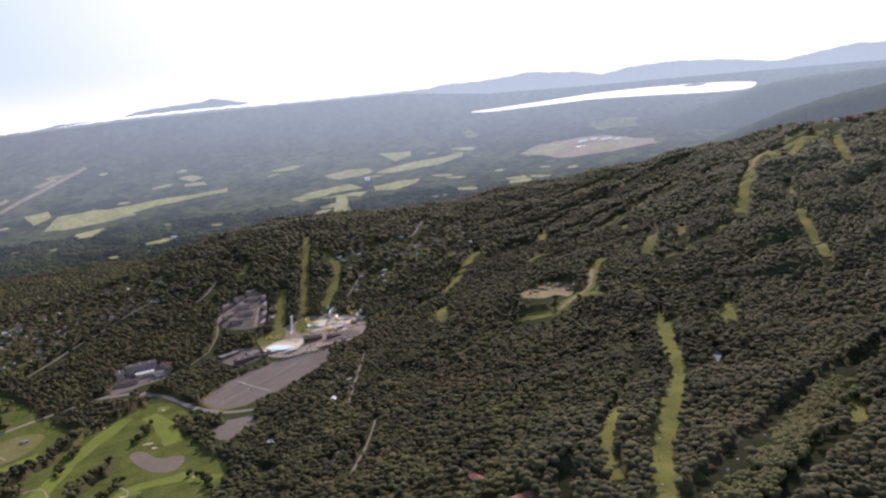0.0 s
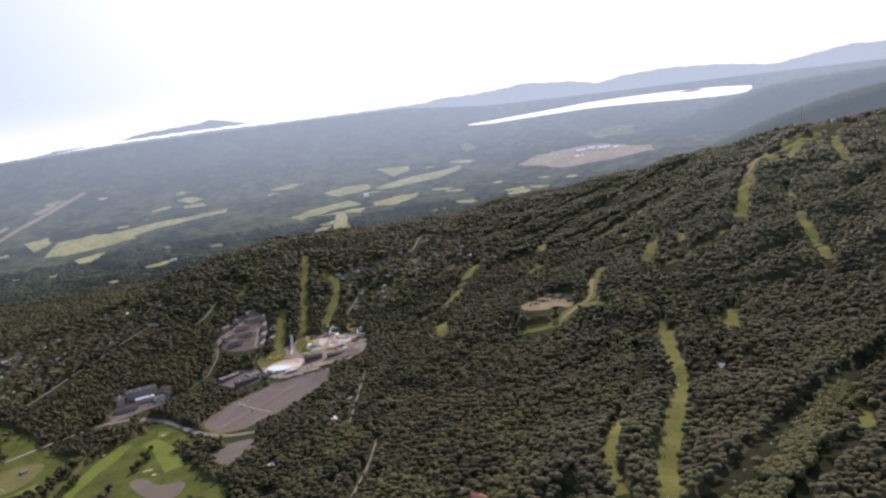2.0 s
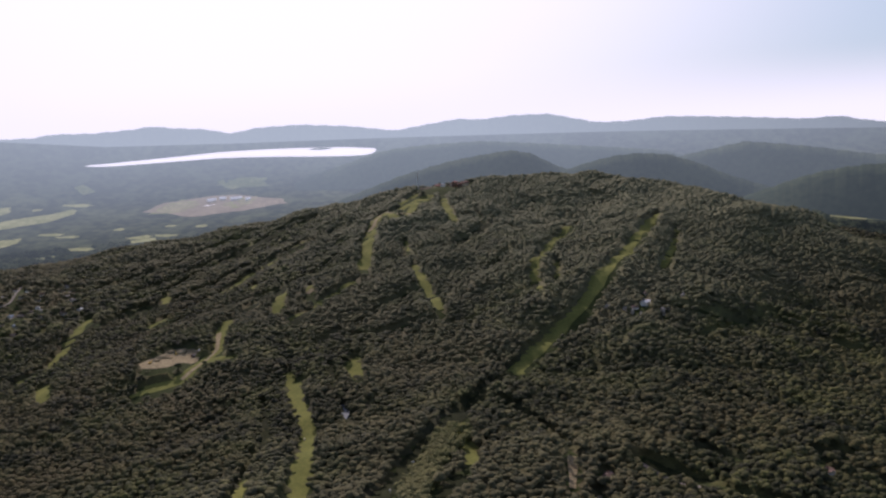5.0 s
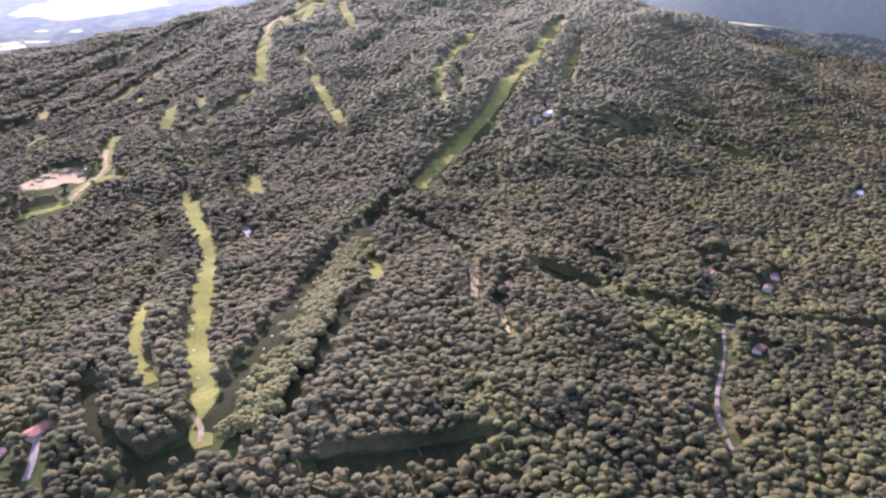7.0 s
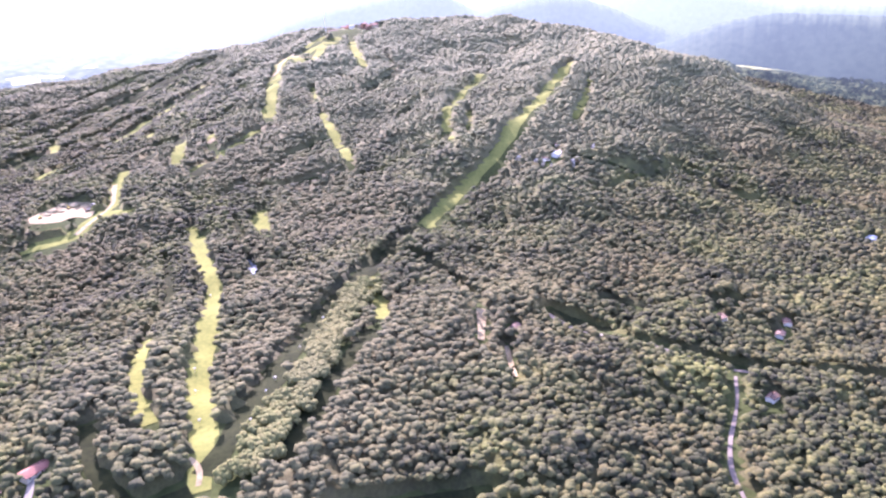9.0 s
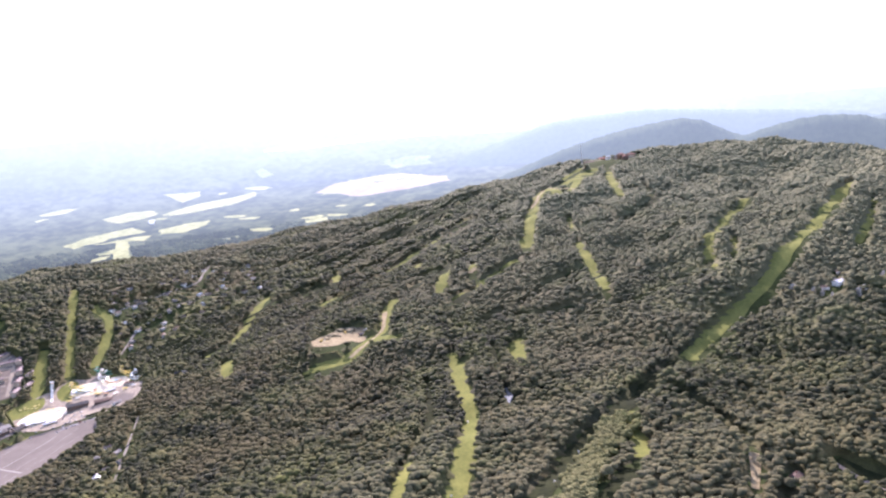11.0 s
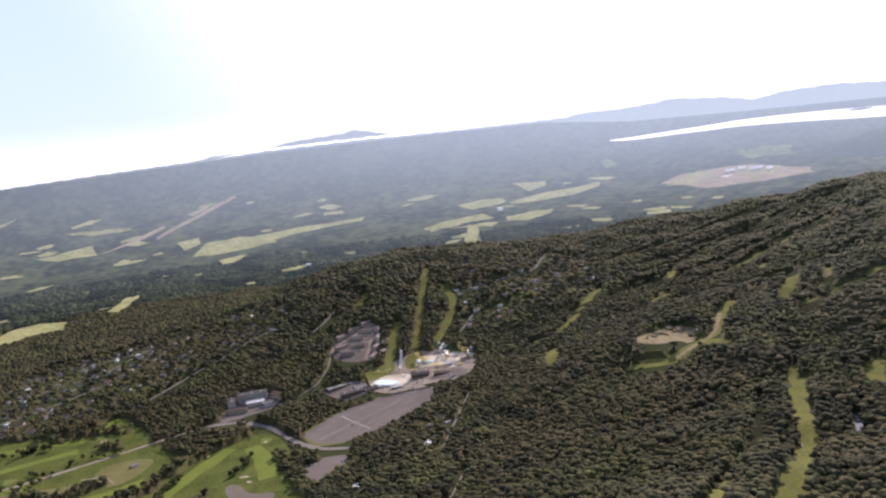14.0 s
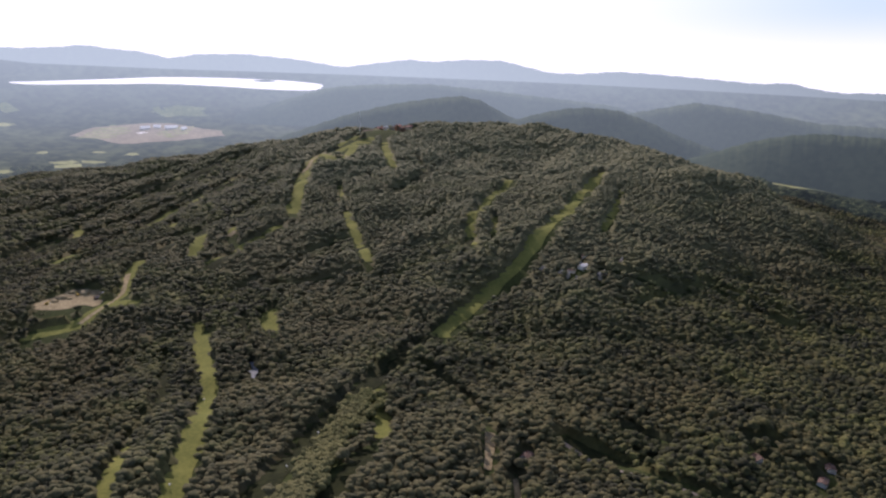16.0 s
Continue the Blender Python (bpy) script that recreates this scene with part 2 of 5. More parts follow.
# lake and ponds: the white sky's reflection is painted as emission
FAR_WATER_GLOW = distance_glow("far_water_glow", (0.5, 0.5, 0.5), (0.6, 0.6, 0.6), 300, 60, (0.85, 0.9, 1.0), (1.0, 1.0, 1.0))
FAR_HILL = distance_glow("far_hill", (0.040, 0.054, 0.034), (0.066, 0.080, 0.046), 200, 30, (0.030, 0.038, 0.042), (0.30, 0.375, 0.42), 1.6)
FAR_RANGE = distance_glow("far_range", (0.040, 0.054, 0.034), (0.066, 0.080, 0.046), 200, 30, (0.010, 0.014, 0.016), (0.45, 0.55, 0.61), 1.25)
# the cloud's bright white is emission, added to match the sky
CLOUD = distance_glow("low_cloud", (0.7, 0.7, 0.7), (0.8, 0.8, 0.8), 200, 40, (1.3, 1.3, 1.34), (1.5, 1.52, 1.58))


# ---- mesh helpers ----
def mesh_of(name, verts, faces, mat, smooth=False):
    me = bpy.data.meshes.new(name)
    me.from_pydata([tuple(v) for v in verts], [], [tuple(f) for f in faces])
    me.materials.append(mat)
    if smooth:
        me.polygons.foreach_set("use_smooth", [True] * len(me.polygons))
    me.update()
    return me


def tri_mesh(name, verts, tris, mat, smooth=False):
    """A large triangle mesh from arrays."""
    me = bpy.data.meshes.new(name)
    me.vertices.add(len(verts))
    me.vertices.foreach_set("co", np.asarray(verts, np.float32).ravel())
    me.loops.add(len(tris) * 3)
    me.loops.foreach_set("vertex_index", np.asarray(tris, np.int32).ravel())
    me.polygons.add(len(tris))
    me.polygons.foreach_set("loop_start", np.arange(0, 3 * len(tris), 3, dtype=np.int32))
    me.polygons.foreach_set("use_smooth", np.full(len(tris), smooth))
    me.materials.append(mat)
    me.update(calc_edges=True)
    return me


def grid_faces(rows, cols):
    i, j = np.meshgrid(np.arange(rows - 1), np.arange(cols - 1), indexing="ij")
    a = (i * cols + j).ravel()
    return np.concatenate([np.stack([a, a + cols, a + 1], 1), np.stack([a + 1, a + cols, a + cols + 1], 1)])


def polar_sheet(name, radii, azimuths, mat):
    r, a = np.meshgrid(radii, np.radians(azimuths), indexing="ij")
    x, y = OX + r * np.sin(a), OY + r * np.cos(a)
    v = np.stack([x, y, ground_z(x, y)], -1).reshape(-1, 3)
    return new(name, tri_mesh(name, v, grid_faces(len(radii), len(azimuths)), mat, True))


# ---- ground and distance ----
AZ = np.concatenate([np.arange(-180, -72, 4.0), np.arange(-72, 88, 0.5), np.arange(88, 180.1, 4.0)])
rings = [0.05, 2.0]
while rings[-1] < NEAR:
    rings.append(max(rings[-1] * 1.012, rings[-1] + 6))
rings[-1] = NEAR
tagged(polar_sheet("ground", np.array(rings), AZ, FLOOR), "wooded valley floor and mountain slopes of dark earth", "ground", kind="structure")
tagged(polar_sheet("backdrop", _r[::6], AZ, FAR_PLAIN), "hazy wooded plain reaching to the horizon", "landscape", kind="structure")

GAPS = []       # clearings: (points, half width), bands where no tree stands
PLOTS = []      # closed outlines where no tree stands


def drape(name, pts, width, mat, lift=0.35, step=6.0, across=4):
    """A band that follows the ground along a line."""
    p = np.array(pts, float)
    d = np.concatenate([[0], np.cumsum(np.hypot(*np.diff(p, axis=0).T))])
    s = np.linspace(0, d[-1], max(3, int(d[-1] / step) + 1))
    x, y = np.interp(s, d, p[:, 0]), np.interp(s, d, p[:, 1])
    for _ in range(6):
        x[1:-1], y[1:-1] = (x[:-2] + 2 * x[1:-1] + x[2:]) / 4, (y[:-2] + 2 * y[1:-1] + y[2:]) / 4
    tx, ty = np.gradient(x), np.gradient(y)
    n = np.hypot(tx, ty)
    w = width * (1 + 0.16 * np.sin(s / 31.0 + width) + 0.1 * np.sin(s / 11.0))
    k = np.linspace(-0.5, 0.5, across + 1)
    gx = x[:, None] + (-ty / n * w)[:, None] * k
    gy = y[:, None] + (tx / n * w)[:, None] * k
    v = np.stack([gx, gy, ground_z(gx, gy) + lift], -1).reshape(-1, 3)
    return new(name, tri_mesh(name, v, grid_faces(len(s), across + 1), mat, True))


def ski_run(width, pts):
    GAPS.append((np.array(pts, float), width / 2, True))
    tagged(drape("ski_run", pts, width + 4, GRASS), "mown grass ski run cut through the woods", "ski run", "ski runs", "structure")


def road(width, pts):
    GAPS.append((np.array(pts, float), width / 2 + 1, True))
    tagged(drape("road", pts, width * 0.7, ROADWAY, 0.55), "narrow grey asphalt road between trees", "road", "roads", "structure")


def hidden_road(width, pts):
    GAPS.append((np.array(pts, float), width / 2 + 2, False))
    tagged(drape("road", pts, width * 0.34, ASPHALT, 0.55), "shaded grey asphalt road between tall trees", "road", "roads", "structure")


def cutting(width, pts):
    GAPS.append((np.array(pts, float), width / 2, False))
    tagged(drape("clearing", pts, width, ROUGH_SHADE_FLOOR, 0.4), "shaded grassy cutting between rows of trees", "clearing", "clearings", "structure")


def dirt_track(width, pts):
    GAPS.append((np.array(pts, float), width / 2, True))
    tagged(drape("dirt_track", pts, width * 0.75, DIRT, 0.5), "pale bare earth track through the woods", "track", "tracks", "structure")


BELTS, ROWS = [], []


def belt(width, pts):
    """A belt of trees left standing on open ground."""
    BELTS.append((np.array(pts, float), width / 2))


FAIRWAYS = []


def fairway(width, pts):
    """A mown lane on the golf course."""
    FAIRWAYS.append((width, pts))


def tree_row(space, pts):
    """Single trees planted along a line."""
    ROWS.append((space, np.array(pts, float)))


def inside(px, py, poly):
    px, py = np.asarray(px, float), np.asarray(py, float)
    hit = np.zeros(px.shape, bool)
    for (x1, y1), (x2, y2) in zip(poly, poly[1:] + poly[:1]):
        if y1 != y2:
            hit ^= ((y1 > py) != (y2 > py)) & (px < (x2 - x1) * (py - y1) / (y2 - y1) + x1)
    return hit


def rounded(poly, times=2):
    """The outline with its corners cut round."""
    for _ in range(times):
        poly = [q for (x1, y1), (x2, y2) in zip(poly, poly[1:] + poly[:1]) for q in ((0.75 * x1 + 0.25 * x2, 0.75 * y1 + 0.25 * y2), (0.25 * x1 + 0.75 * x2, 0.25 * y1 + 0.75 * y2))]
    return poly


def plot(name, poly, mat, lift=0.3, cell=14.0, level=None):
    """A patch of ground inside an outline, draped or level."""
    from mathutils import geometry
    pts = [Vector(p) for p in poly]
    n = len(pts)
    edges = [(i, (i + 1) % n) for i in range(n)]
    xs, ys = [p[0] for p in poly], [p[1] for p in poly]
    if level is None:
        gx, gy = np.meshgrid(np.arange(min(xs), max(xs), cell), np.arange(min(ys), max(ys), cell))
        ok = inside(gx, gy, poly)
        pts += [Vector(p) for p in zip(gx[ok], gy[ok])]
    v, _, f, _, _, _ = geometry.delaunay_2d_cdt(pts, edges, [list(range(n))], 1, 0.01)
    a = np.array([(p.x, p.y) for p in v])
    z = ground_z(a[:, 0], a[:, 1]) + lift if level is None else np.full(len(a), level)
    return new(name, mesh_of(name, np.column_stack([a, z]), f, mat, True))


FIELD_KINDS = {"meadow": (FAR_MEADOW, "pale grass meadow among far woods"), "green_field": (FAR_MEADOW, "bright green field among woods"),
               "ploughed_field": (FAR_SOIL, "brown ploughed field by a farm"), "pond_far": (FAR_WATER_GLOW, "small bright pond"),
               "track_far": (FAR_SOIL, "pale power line cutting through woods"), "lake": (FAR_WATER_GLOW, "large lake with the white sky's reflection painted as glow"),
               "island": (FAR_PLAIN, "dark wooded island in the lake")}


def field(kind, poly):
    mat, label = FIELD_KINDS[kind]
    poly = rounded(poly, 2) if kind in ("island", "lake") else poly
    edge = np.random.default_rng(len(PLOTS))
    if kind not in ("track_far", "lake", "island"):     # ragged, wooded edges
        size = max(max(p[0] for p in poly) - min(p[0] for p in poly), 30)
        poly = [(x1 + (x2 - x1) * k + edge.uniform(-1, 1) * min(9, size * 0.035), y1 + (y2 - y1) * k + edge.uniform(-1, 1) * min(9, size * 0.035)) for (x1, y1), (x2, y2) in zip(poly, poly[1:] + poly[:1]) for k in (0, 0.33, 0.66)]
    PLOTS.append(poly)
    name = kind.replace("pond_far", "pond").replace("track_far", "cutting")
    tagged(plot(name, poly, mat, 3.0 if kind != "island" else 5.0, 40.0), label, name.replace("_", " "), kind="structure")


def far_ridge(dist, crest, mat=None, name="distant_ridge", label="blue hazy forested ridge on the horizon"):
    """A distant range: a front and a back slope under a crest shaped to fit the camera's view, sinking into the plain
    at its ends.
    """
    base = min(float(np.interp(dist, _r, _z)) - 15, min(c[1] for c in crest) - 4)
    crest = [(crest[0][0] - (crest[0][1] - base) / 22.0, base)] + crest + [(crest[-1][0] + (crest[-1][1] - base) / 22.0, base)]
    az = np.arange(crest[0][0], crest[-1][0], 0.12)
    top = np.interp(az, [c[0] for c in crest], [c[1] for c in crest])
    for _ in range(5):
        top[1:-1] = (top[:-2] + 2 * top[1:-1] + top[2:]) / 4
    top = top + 1.6 * np.sin(az * 5.1) + 1.1 * np.sin(az * 13.7 + 1) + 0.8 * np.sin(az * 31.0)
    rows = []
    for back, share in ((-34, 0.0), (-20, 0.45), (-9, 0.8), (0, 1.0), (5, 0.9), (12, 0.2)):
        r = dist + back * (1 if dist > 4860 else 7.0)
        x, y = OX + r * np.sin(np.radians(az)), OY + r * np.cos(np.radians(az))
        below = np.minimum(ground_z(x, y) - 12, top - 4)
        rows.append(np.stack([x, y, below + (top - below) * share], -1))
    v = np.array(rows).reshape(-1, 3)
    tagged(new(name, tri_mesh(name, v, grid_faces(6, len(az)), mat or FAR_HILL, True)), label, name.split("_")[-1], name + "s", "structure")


ski_run(19, [(313, 1104), (296, 1040), (284, 964), (274, 913), (234, 803), (206, 731), (183, 681), (169, 621), (155, 571), (142, 539), (134, 521)])  # main
ski_run(11, [(170, 801), (138, 708), (129, 659), (129, 620)])  # side
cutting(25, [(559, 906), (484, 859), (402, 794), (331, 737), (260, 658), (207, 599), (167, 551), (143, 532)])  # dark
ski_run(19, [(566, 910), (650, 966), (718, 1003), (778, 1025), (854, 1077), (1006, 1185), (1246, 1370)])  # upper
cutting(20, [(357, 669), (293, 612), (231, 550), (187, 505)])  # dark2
ski_run(15, [(421, 795), (401, 741), (378, 692)])  # fork
ski_run(12, [(1191, 1253), (1079, 1151), (996, 1084)])  # topright
ski_run(15, [(1245, 1567), (1177, 1568), (917, 1329), (819, 1233), (782, 1178), (759, 1121)])  # saddle
ski_run(13, [(862, 1223), (814, 1150)])  # saddleb
ski_run(13, [(687, 1483), (643, 1333), (603, 1195)])  # slant
ski_run(25, [(1028, 2143), (923, 2058), (852, 2044), (750, 1859), (659, 1671), (608, 1570)])  # summit
ski_run(20, [(1067, 2079), (960, 1833), (917, 1719)])  # summitb
ski_run(13, [(761, 1681), (734, 1604)])  # notch
ski_run(20, [(451, 1631), (397, 1476), (368, 1429)])  # mid
ski_run(13, [(480, 1530), (467, 1497)])  # midb
ski_run(18, [(300, 1451), (268, 1396), (252, 1324), (212, 1274), (177, 1242), (123, 1235)])  # quarryroad
ski_run(18, [(399, 1101), (392, 1045)])  # greenpatch
ski_run(13, [(249, 1916), (230, 1808)])  # left
ski_run(13, [(484, 1449), (503, 1429)])  # leftb
ski_run(16, [(221, 1277), (259, 1243)])  # cross
ski_run(15, [(-364, 2106), (-350, 1940), (-332, 1775), (-320, 1683)])  # stripa
ski_run(16, [(-310, 1995), (-269, 1926), (-263, 1847), (-273, 1744), (-279, 1704)])  # stripb
ski_run(19, [(-387, 1809), (-378, 1701), (-369, 1605)])  # stripc
ski_run(18, [(-499, 1972), (-505, 1905)])  # stripd
ski_run(18, [(82, 1854), (-8, 1595), (-57, 1583)])  # clearing
ski_run(22, [(-14, 1458), (-14, 1365)])  # clearingb
cutting(15, [(497, 828), (507, 759), (480, 669)])  # redroad0
dirt_track(11, [(472, 653), (458, 632), (434, 601)])  # redroad
dirt_track(7, [(452, 584), (423, 534)])  # lane
hidden_road(10, [(616, 444), (575, 411), (524, 380), (491, 355), (472, 324)])  # east
hidden_road(15, [(538, 627), (567, 540), (629, 448), (758, 347)])  # eastb
cutting(22, [(191, 448), (245, 438), (300, 422)])  # south
road(8, [(41, 608), (36, 586), (26, 572)])  # drive
road(5, [(-163, 1374), (-165, 1229), (-167, 1111), (-173, 1080)])  # lane
road(5, [(-116, 999), (-120, 922), (-135, 813)])  # laneb
road(16, [(-662, 1371), (-599, 1388), (-529, 1355), (-444, 1269), (-390, 1231), (-337, 1215)])  # access
road(6, [(-503, 1546), (-501, 1621), (-517, 1697), (-508, 1785)])  # link
road(8, [(-1096, 1066), (-903, 1128), (-815, 1219), (-728, 1312), (-662, 1371)])  # highway
road(8, [(-599, 1768), (-571, 1814), (-561, 1902)])  # hillroad
LOT = [(-460, 1316), (-412, 1417), (-352, 1458), (-244, 1465), (-227, 1397), (-292, 1301), (-357, 1249), (-407, 1250)]
LOTB = [(-409, 1148), (-376, 1189), (-327, 1186), (-321, 1147), (-351, 1087)]
GOLF = [(-1216, 1090), (-1179, 1257), (-1129, 1308), (-891, 1335), (-894, 1438), (-779, 1362), (-695, 1265), (-604, 1248), (-569, 1320), (-522, 1340), (-445, 1243), (-396, 1089), (-307, 980), (-322, 895), (-342, 800), (-872, 756)]
POND = [(-514, 1116), (-490, 1125), (-448, 1071), (-407, 1076), (-397, 1023), (-417, 1008), (-465, 1047)]
PONDB = [(-1126, 1192), (-1084, 1231), (-1048, 1197), (-1095, 1171)]
PONDC = [(-273, 937), (-245, 941), (-229, 912), (-251, 890)]
QUARRY = [(118, 1331), (153, 1358), (182, 1372), (220, 1368), (223, 1325), (205, 1281), (188, 1313), (164, 1285), (128, 1294)]
WATERPARK = [(-401, 1542), (-420, 1593), (-355, 1625), (-316, 1673), (-205, 1650), (-167, 1577), (-183, 1487), (-246, 1477), (-353, 1465)]
CONDOS = [(-528, 1737), (-451, 1830), (-417, 1782), (-402, 1641), (-460, 1632), (-506, 1658)]
HOTELYARD = [(-667, 1506), (-609, 1533), (-542, 1483), (-605, 1403), (-650, 1373)]
SHOPS = [(-490, 1507), (-422, 1553), (-367, 1497), (-417, 1455)]
PONDUP = [(331, 965), (342, 970), (340, 948), (329, 924), (322, 921), (324, 940)]
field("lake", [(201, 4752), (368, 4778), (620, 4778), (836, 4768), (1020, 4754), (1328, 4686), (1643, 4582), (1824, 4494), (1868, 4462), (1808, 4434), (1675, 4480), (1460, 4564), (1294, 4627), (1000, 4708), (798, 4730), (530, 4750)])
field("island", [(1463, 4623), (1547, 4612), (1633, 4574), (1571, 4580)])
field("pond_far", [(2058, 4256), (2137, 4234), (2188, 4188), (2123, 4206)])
field("ploughed_field", [(465, 4163), (579, 4268), (777, 4279), (939, 4267), (1150, 4097), (1157, 4021), (958, 3999), (825, 3993), (650, 4002), (567, 4098)])
field("meadow", [(471, 4113), (583, 4245), (671, 4279), (752, 4219), (712, 4142), (615, 4090)])
field("meadow", [(829, 4137), (924, 4203), (1048, 4193), (979, 4087), (887, 4036)])
field("pond_far", [(737, 4134), (755, 4184), (812, 4180), (806, 4117)])
field("meadow", [(940, 4462), (1046, 4475), (1169, 4429), (1142, 4385), (1000, 4407)])
field("meadow", [(-568, 4077), (-469, 4139), (-351, 4154), (-319, 4097), (-375, 4043), (-490, 4010)])
field("meadow", [(-303, 4076), (-141, 4163), (162, 4272), (163, 4210), (22, 4107), (-258, 4040)])
field("green_field", [(-310, 3861), (-198, 3897), (-79, 3913), (-86, 3843), (-196, 3771), (-293, 3794)])
field("meadow", [(-694, 3765), (-590, 3862), (-427, 3935), (-365, 3850), (-474, 3817), (-578, 3757), (-653, 3707)])
field("meadow", [(-577, 3741), (-458, 3780), (-329, 3795), (-359, 3726), (-467, 3731)])
field("meadow", [(-485, 3778), (-437, 3757), (-385, 3479), (-472, 3489)])
field("meadow", [(-1751, 3447), (-1768, 3633), (-1633, 3723), (-1461, 3727), (-1402, 3642), (-1526, 3539), (-1668, 3454)])
field("meadow", [(-1556, 3733), (-1387, 3835), (-1197, 3898), (-1045, 3977), (-1048, 3921), (-1220, 3828), (-1326, 3769), (-1420, 3684)])
field("meadow", [(-1918, 3635), (-1837, 3705), (-1789, 3634), (-1824, 3527)])
field("meadow", [(-1565, 3384), (-1507, 3455), (-1476, 3460), (-1495, 3331)])
field("track_far", [(-2055, 3697), (-2016, 3846), (-1966, 3957), (-1914, 4080), (-1842, 4202), (-1822, 4184), (-1896, 4043), (-1946, 3928), (-1995, 3811), (-2037, 3657)])
field("meadow", [(-1820, 2179), (-1891, 2398), (-1841, 2480), (-1713, 2459), (-1642, 2327), (-1721, 2291), (-1725, 2189)])
field("meadow", [(3069, 2837), (3225, 2835), (3389, 2799), (3379, 2600), (3258, 2520), (3117, 2666)])
field("meadow", [(2748, 2065), (2807, 1956), (2907, 1833), (3016, 1749), (2961, 1716), (2812, 1816), (2697, 1926), (2677, 2011)])
field("meadow", [(2713, 3951), (2851, 3867), (2978, 3746), (2935, 3742), (2798, 3848)])
field("meadow", [(179, 4546), (228, 4579), (281, 4490), (213, 4457)])
field("meadow", [(-1336, 4113), (-1284, 4156), (-1205, 4130), (-1246, 4072)])
field("meadow", [(-296, 4346), (-118, 4332), (-117, 4268), (-201, 4212)])
field("meadow", [(-1287, 4041), (-1190, 4077), (-1170, 4033), (-1270, 4004)])
field("meadow", [(-2526, 3648), (-2362, 3723), (-2273, 3776), (-2263, 3727), (-2392, 3654)])
field("meadow", [(-2501, 3347), (-2327, 3547), (-2240, 3455), (-2375, 3358)])
field("meadow", [(-3188, 3242), (-3071, 3387), (-2932, 3555), (-2808, 3699), (-2918, 3484), (-3074, 3294)])
field("meadow", [(-3131, 3176), (-2904, 3366), (-2834, 3371), (-3013, 3172)])
field("meadow", [(-1634, 2530), (-1719, 2829), (-1671, 2860), (-1586, 2568)])
field("meadow", [(-1256, 3133), (-1153, 3262), (-1098, 3287), (-1147, 3175)])
field("meadow", [(-2784, 2789), (-2571, 2946), (-2544, 2913), (-2774, 2778)])
field("meadow", [(881, 4422), (995, 4446), (1133, 4378), (1034, 4353)])
field("track_far", [(-2223, 3455), (-2155, 3648), (-2085, 3830), (-2061, 3813), (-2123, 3618)])
field("track_far", [(-2018, 3969), (-1947, 4072), (-1929, 4054), (-1980, 3958)])
field("meadow", [(-1583, 3375), (-1507, 3457), (-1477, 3421), (-1540, 3310)])
field("meadow", [(336, 3723), (451, 3728), (457, 3674), (345, 3678)])
field("green_field", [(-1993, 1974), (-1878, 1977), (-1784, 1891), (-1888, 1867)])
field("meadow", [(903, 4408), (1131, 4392), (1151, 4325), (937, 4354)])
far_ridge(4885, [(-75.0, 470), (-60.0, 476), (-46.0, 482), (-39.7, 484), (-33.0, 500), (-27.0, 511), (-21.7, 524), (-15.0, 522), (-9.0, 510), (-4.5, 506), (-0.3, 504), (0.8, 519), (3.3, 514), (5.6, 524), (7.0, 538), (8.6, 520), (10.4, 508), (12.2, 474), (14.0, 500), (17.0, 506), (20.5, 482), (23.8, 440), (26.0, 466), (28.4, 492), (30.0, 480), (32.4, 496), (35.0, 494), (36.7, 460), (38.4, 428), (40.5, 426), (42.9, 443), (45.2, 434), (48.5, 415), (52.1, 391), (54.1, 399), (55.5, 371), (57.2, 352), (58.8, 357), (62.0, 345), (72.0, 340), (82.0, 330)], FAR_RANGE)
far_ridge(4500, [(22.6, 326), (23.5, 338), (25.9, 352), (30.0, 358), (34.0, 330), (37.9, 300), (42.8, 262)])
far_ridge(3800, [(24.2, 232), (25.5, 252), (26.4, 268), (28.0, 290), (30.0, 309), (32.1, 325), (33.6, 306), (35.0, 255), (36.1, 222)])
far_ridge(4200, [(43.0, 225), (45.4, 261), (48.3, 304), (50.5, 287), (52.6, 266), (56.1, 223), (62.0, 214)])
far_ridge(3750, [(36.6, 232), (37.8, 254), (39.5, 278), (41.2, 287), (43.3, 276), (45.4, 230), (47.2, 176)])
far_ridge(3500, [(51.6, 172), (52.8, 194), (54.5, 215), (56.2, 227), (60.0, 221), (70.0, 205), (82.0, 190)])
far_ridge(4935, [(-21.8, 528), (-21.3, 541), (-20.2, 560), (-18.0, 568), (-16.3, 573), (-15.5, 588), (-14.3, 563), (-13.4, 545), (-12.9, 530)], FAR_RANGE)
far_ridge(4935, [(-26.8, 512), (-26.2, 520), (-25.4, 530), (-23.9, 529), (-22.2, 526)], FAR_RANGE)
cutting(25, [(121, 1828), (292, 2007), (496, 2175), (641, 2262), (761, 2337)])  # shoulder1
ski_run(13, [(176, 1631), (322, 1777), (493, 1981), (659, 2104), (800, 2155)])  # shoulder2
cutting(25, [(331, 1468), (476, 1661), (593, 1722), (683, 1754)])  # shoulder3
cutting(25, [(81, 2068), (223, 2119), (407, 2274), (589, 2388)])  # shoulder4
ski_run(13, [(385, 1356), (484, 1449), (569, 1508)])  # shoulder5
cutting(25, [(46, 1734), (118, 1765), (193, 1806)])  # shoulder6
# face, slope, near and base slits: added dark lines standing in for shaded gaps
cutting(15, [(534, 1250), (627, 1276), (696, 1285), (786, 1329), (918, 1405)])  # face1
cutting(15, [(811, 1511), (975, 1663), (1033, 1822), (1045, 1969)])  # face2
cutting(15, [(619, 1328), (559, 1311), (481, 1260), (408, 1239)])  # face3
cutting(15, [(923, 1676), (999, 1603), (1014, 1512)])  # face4
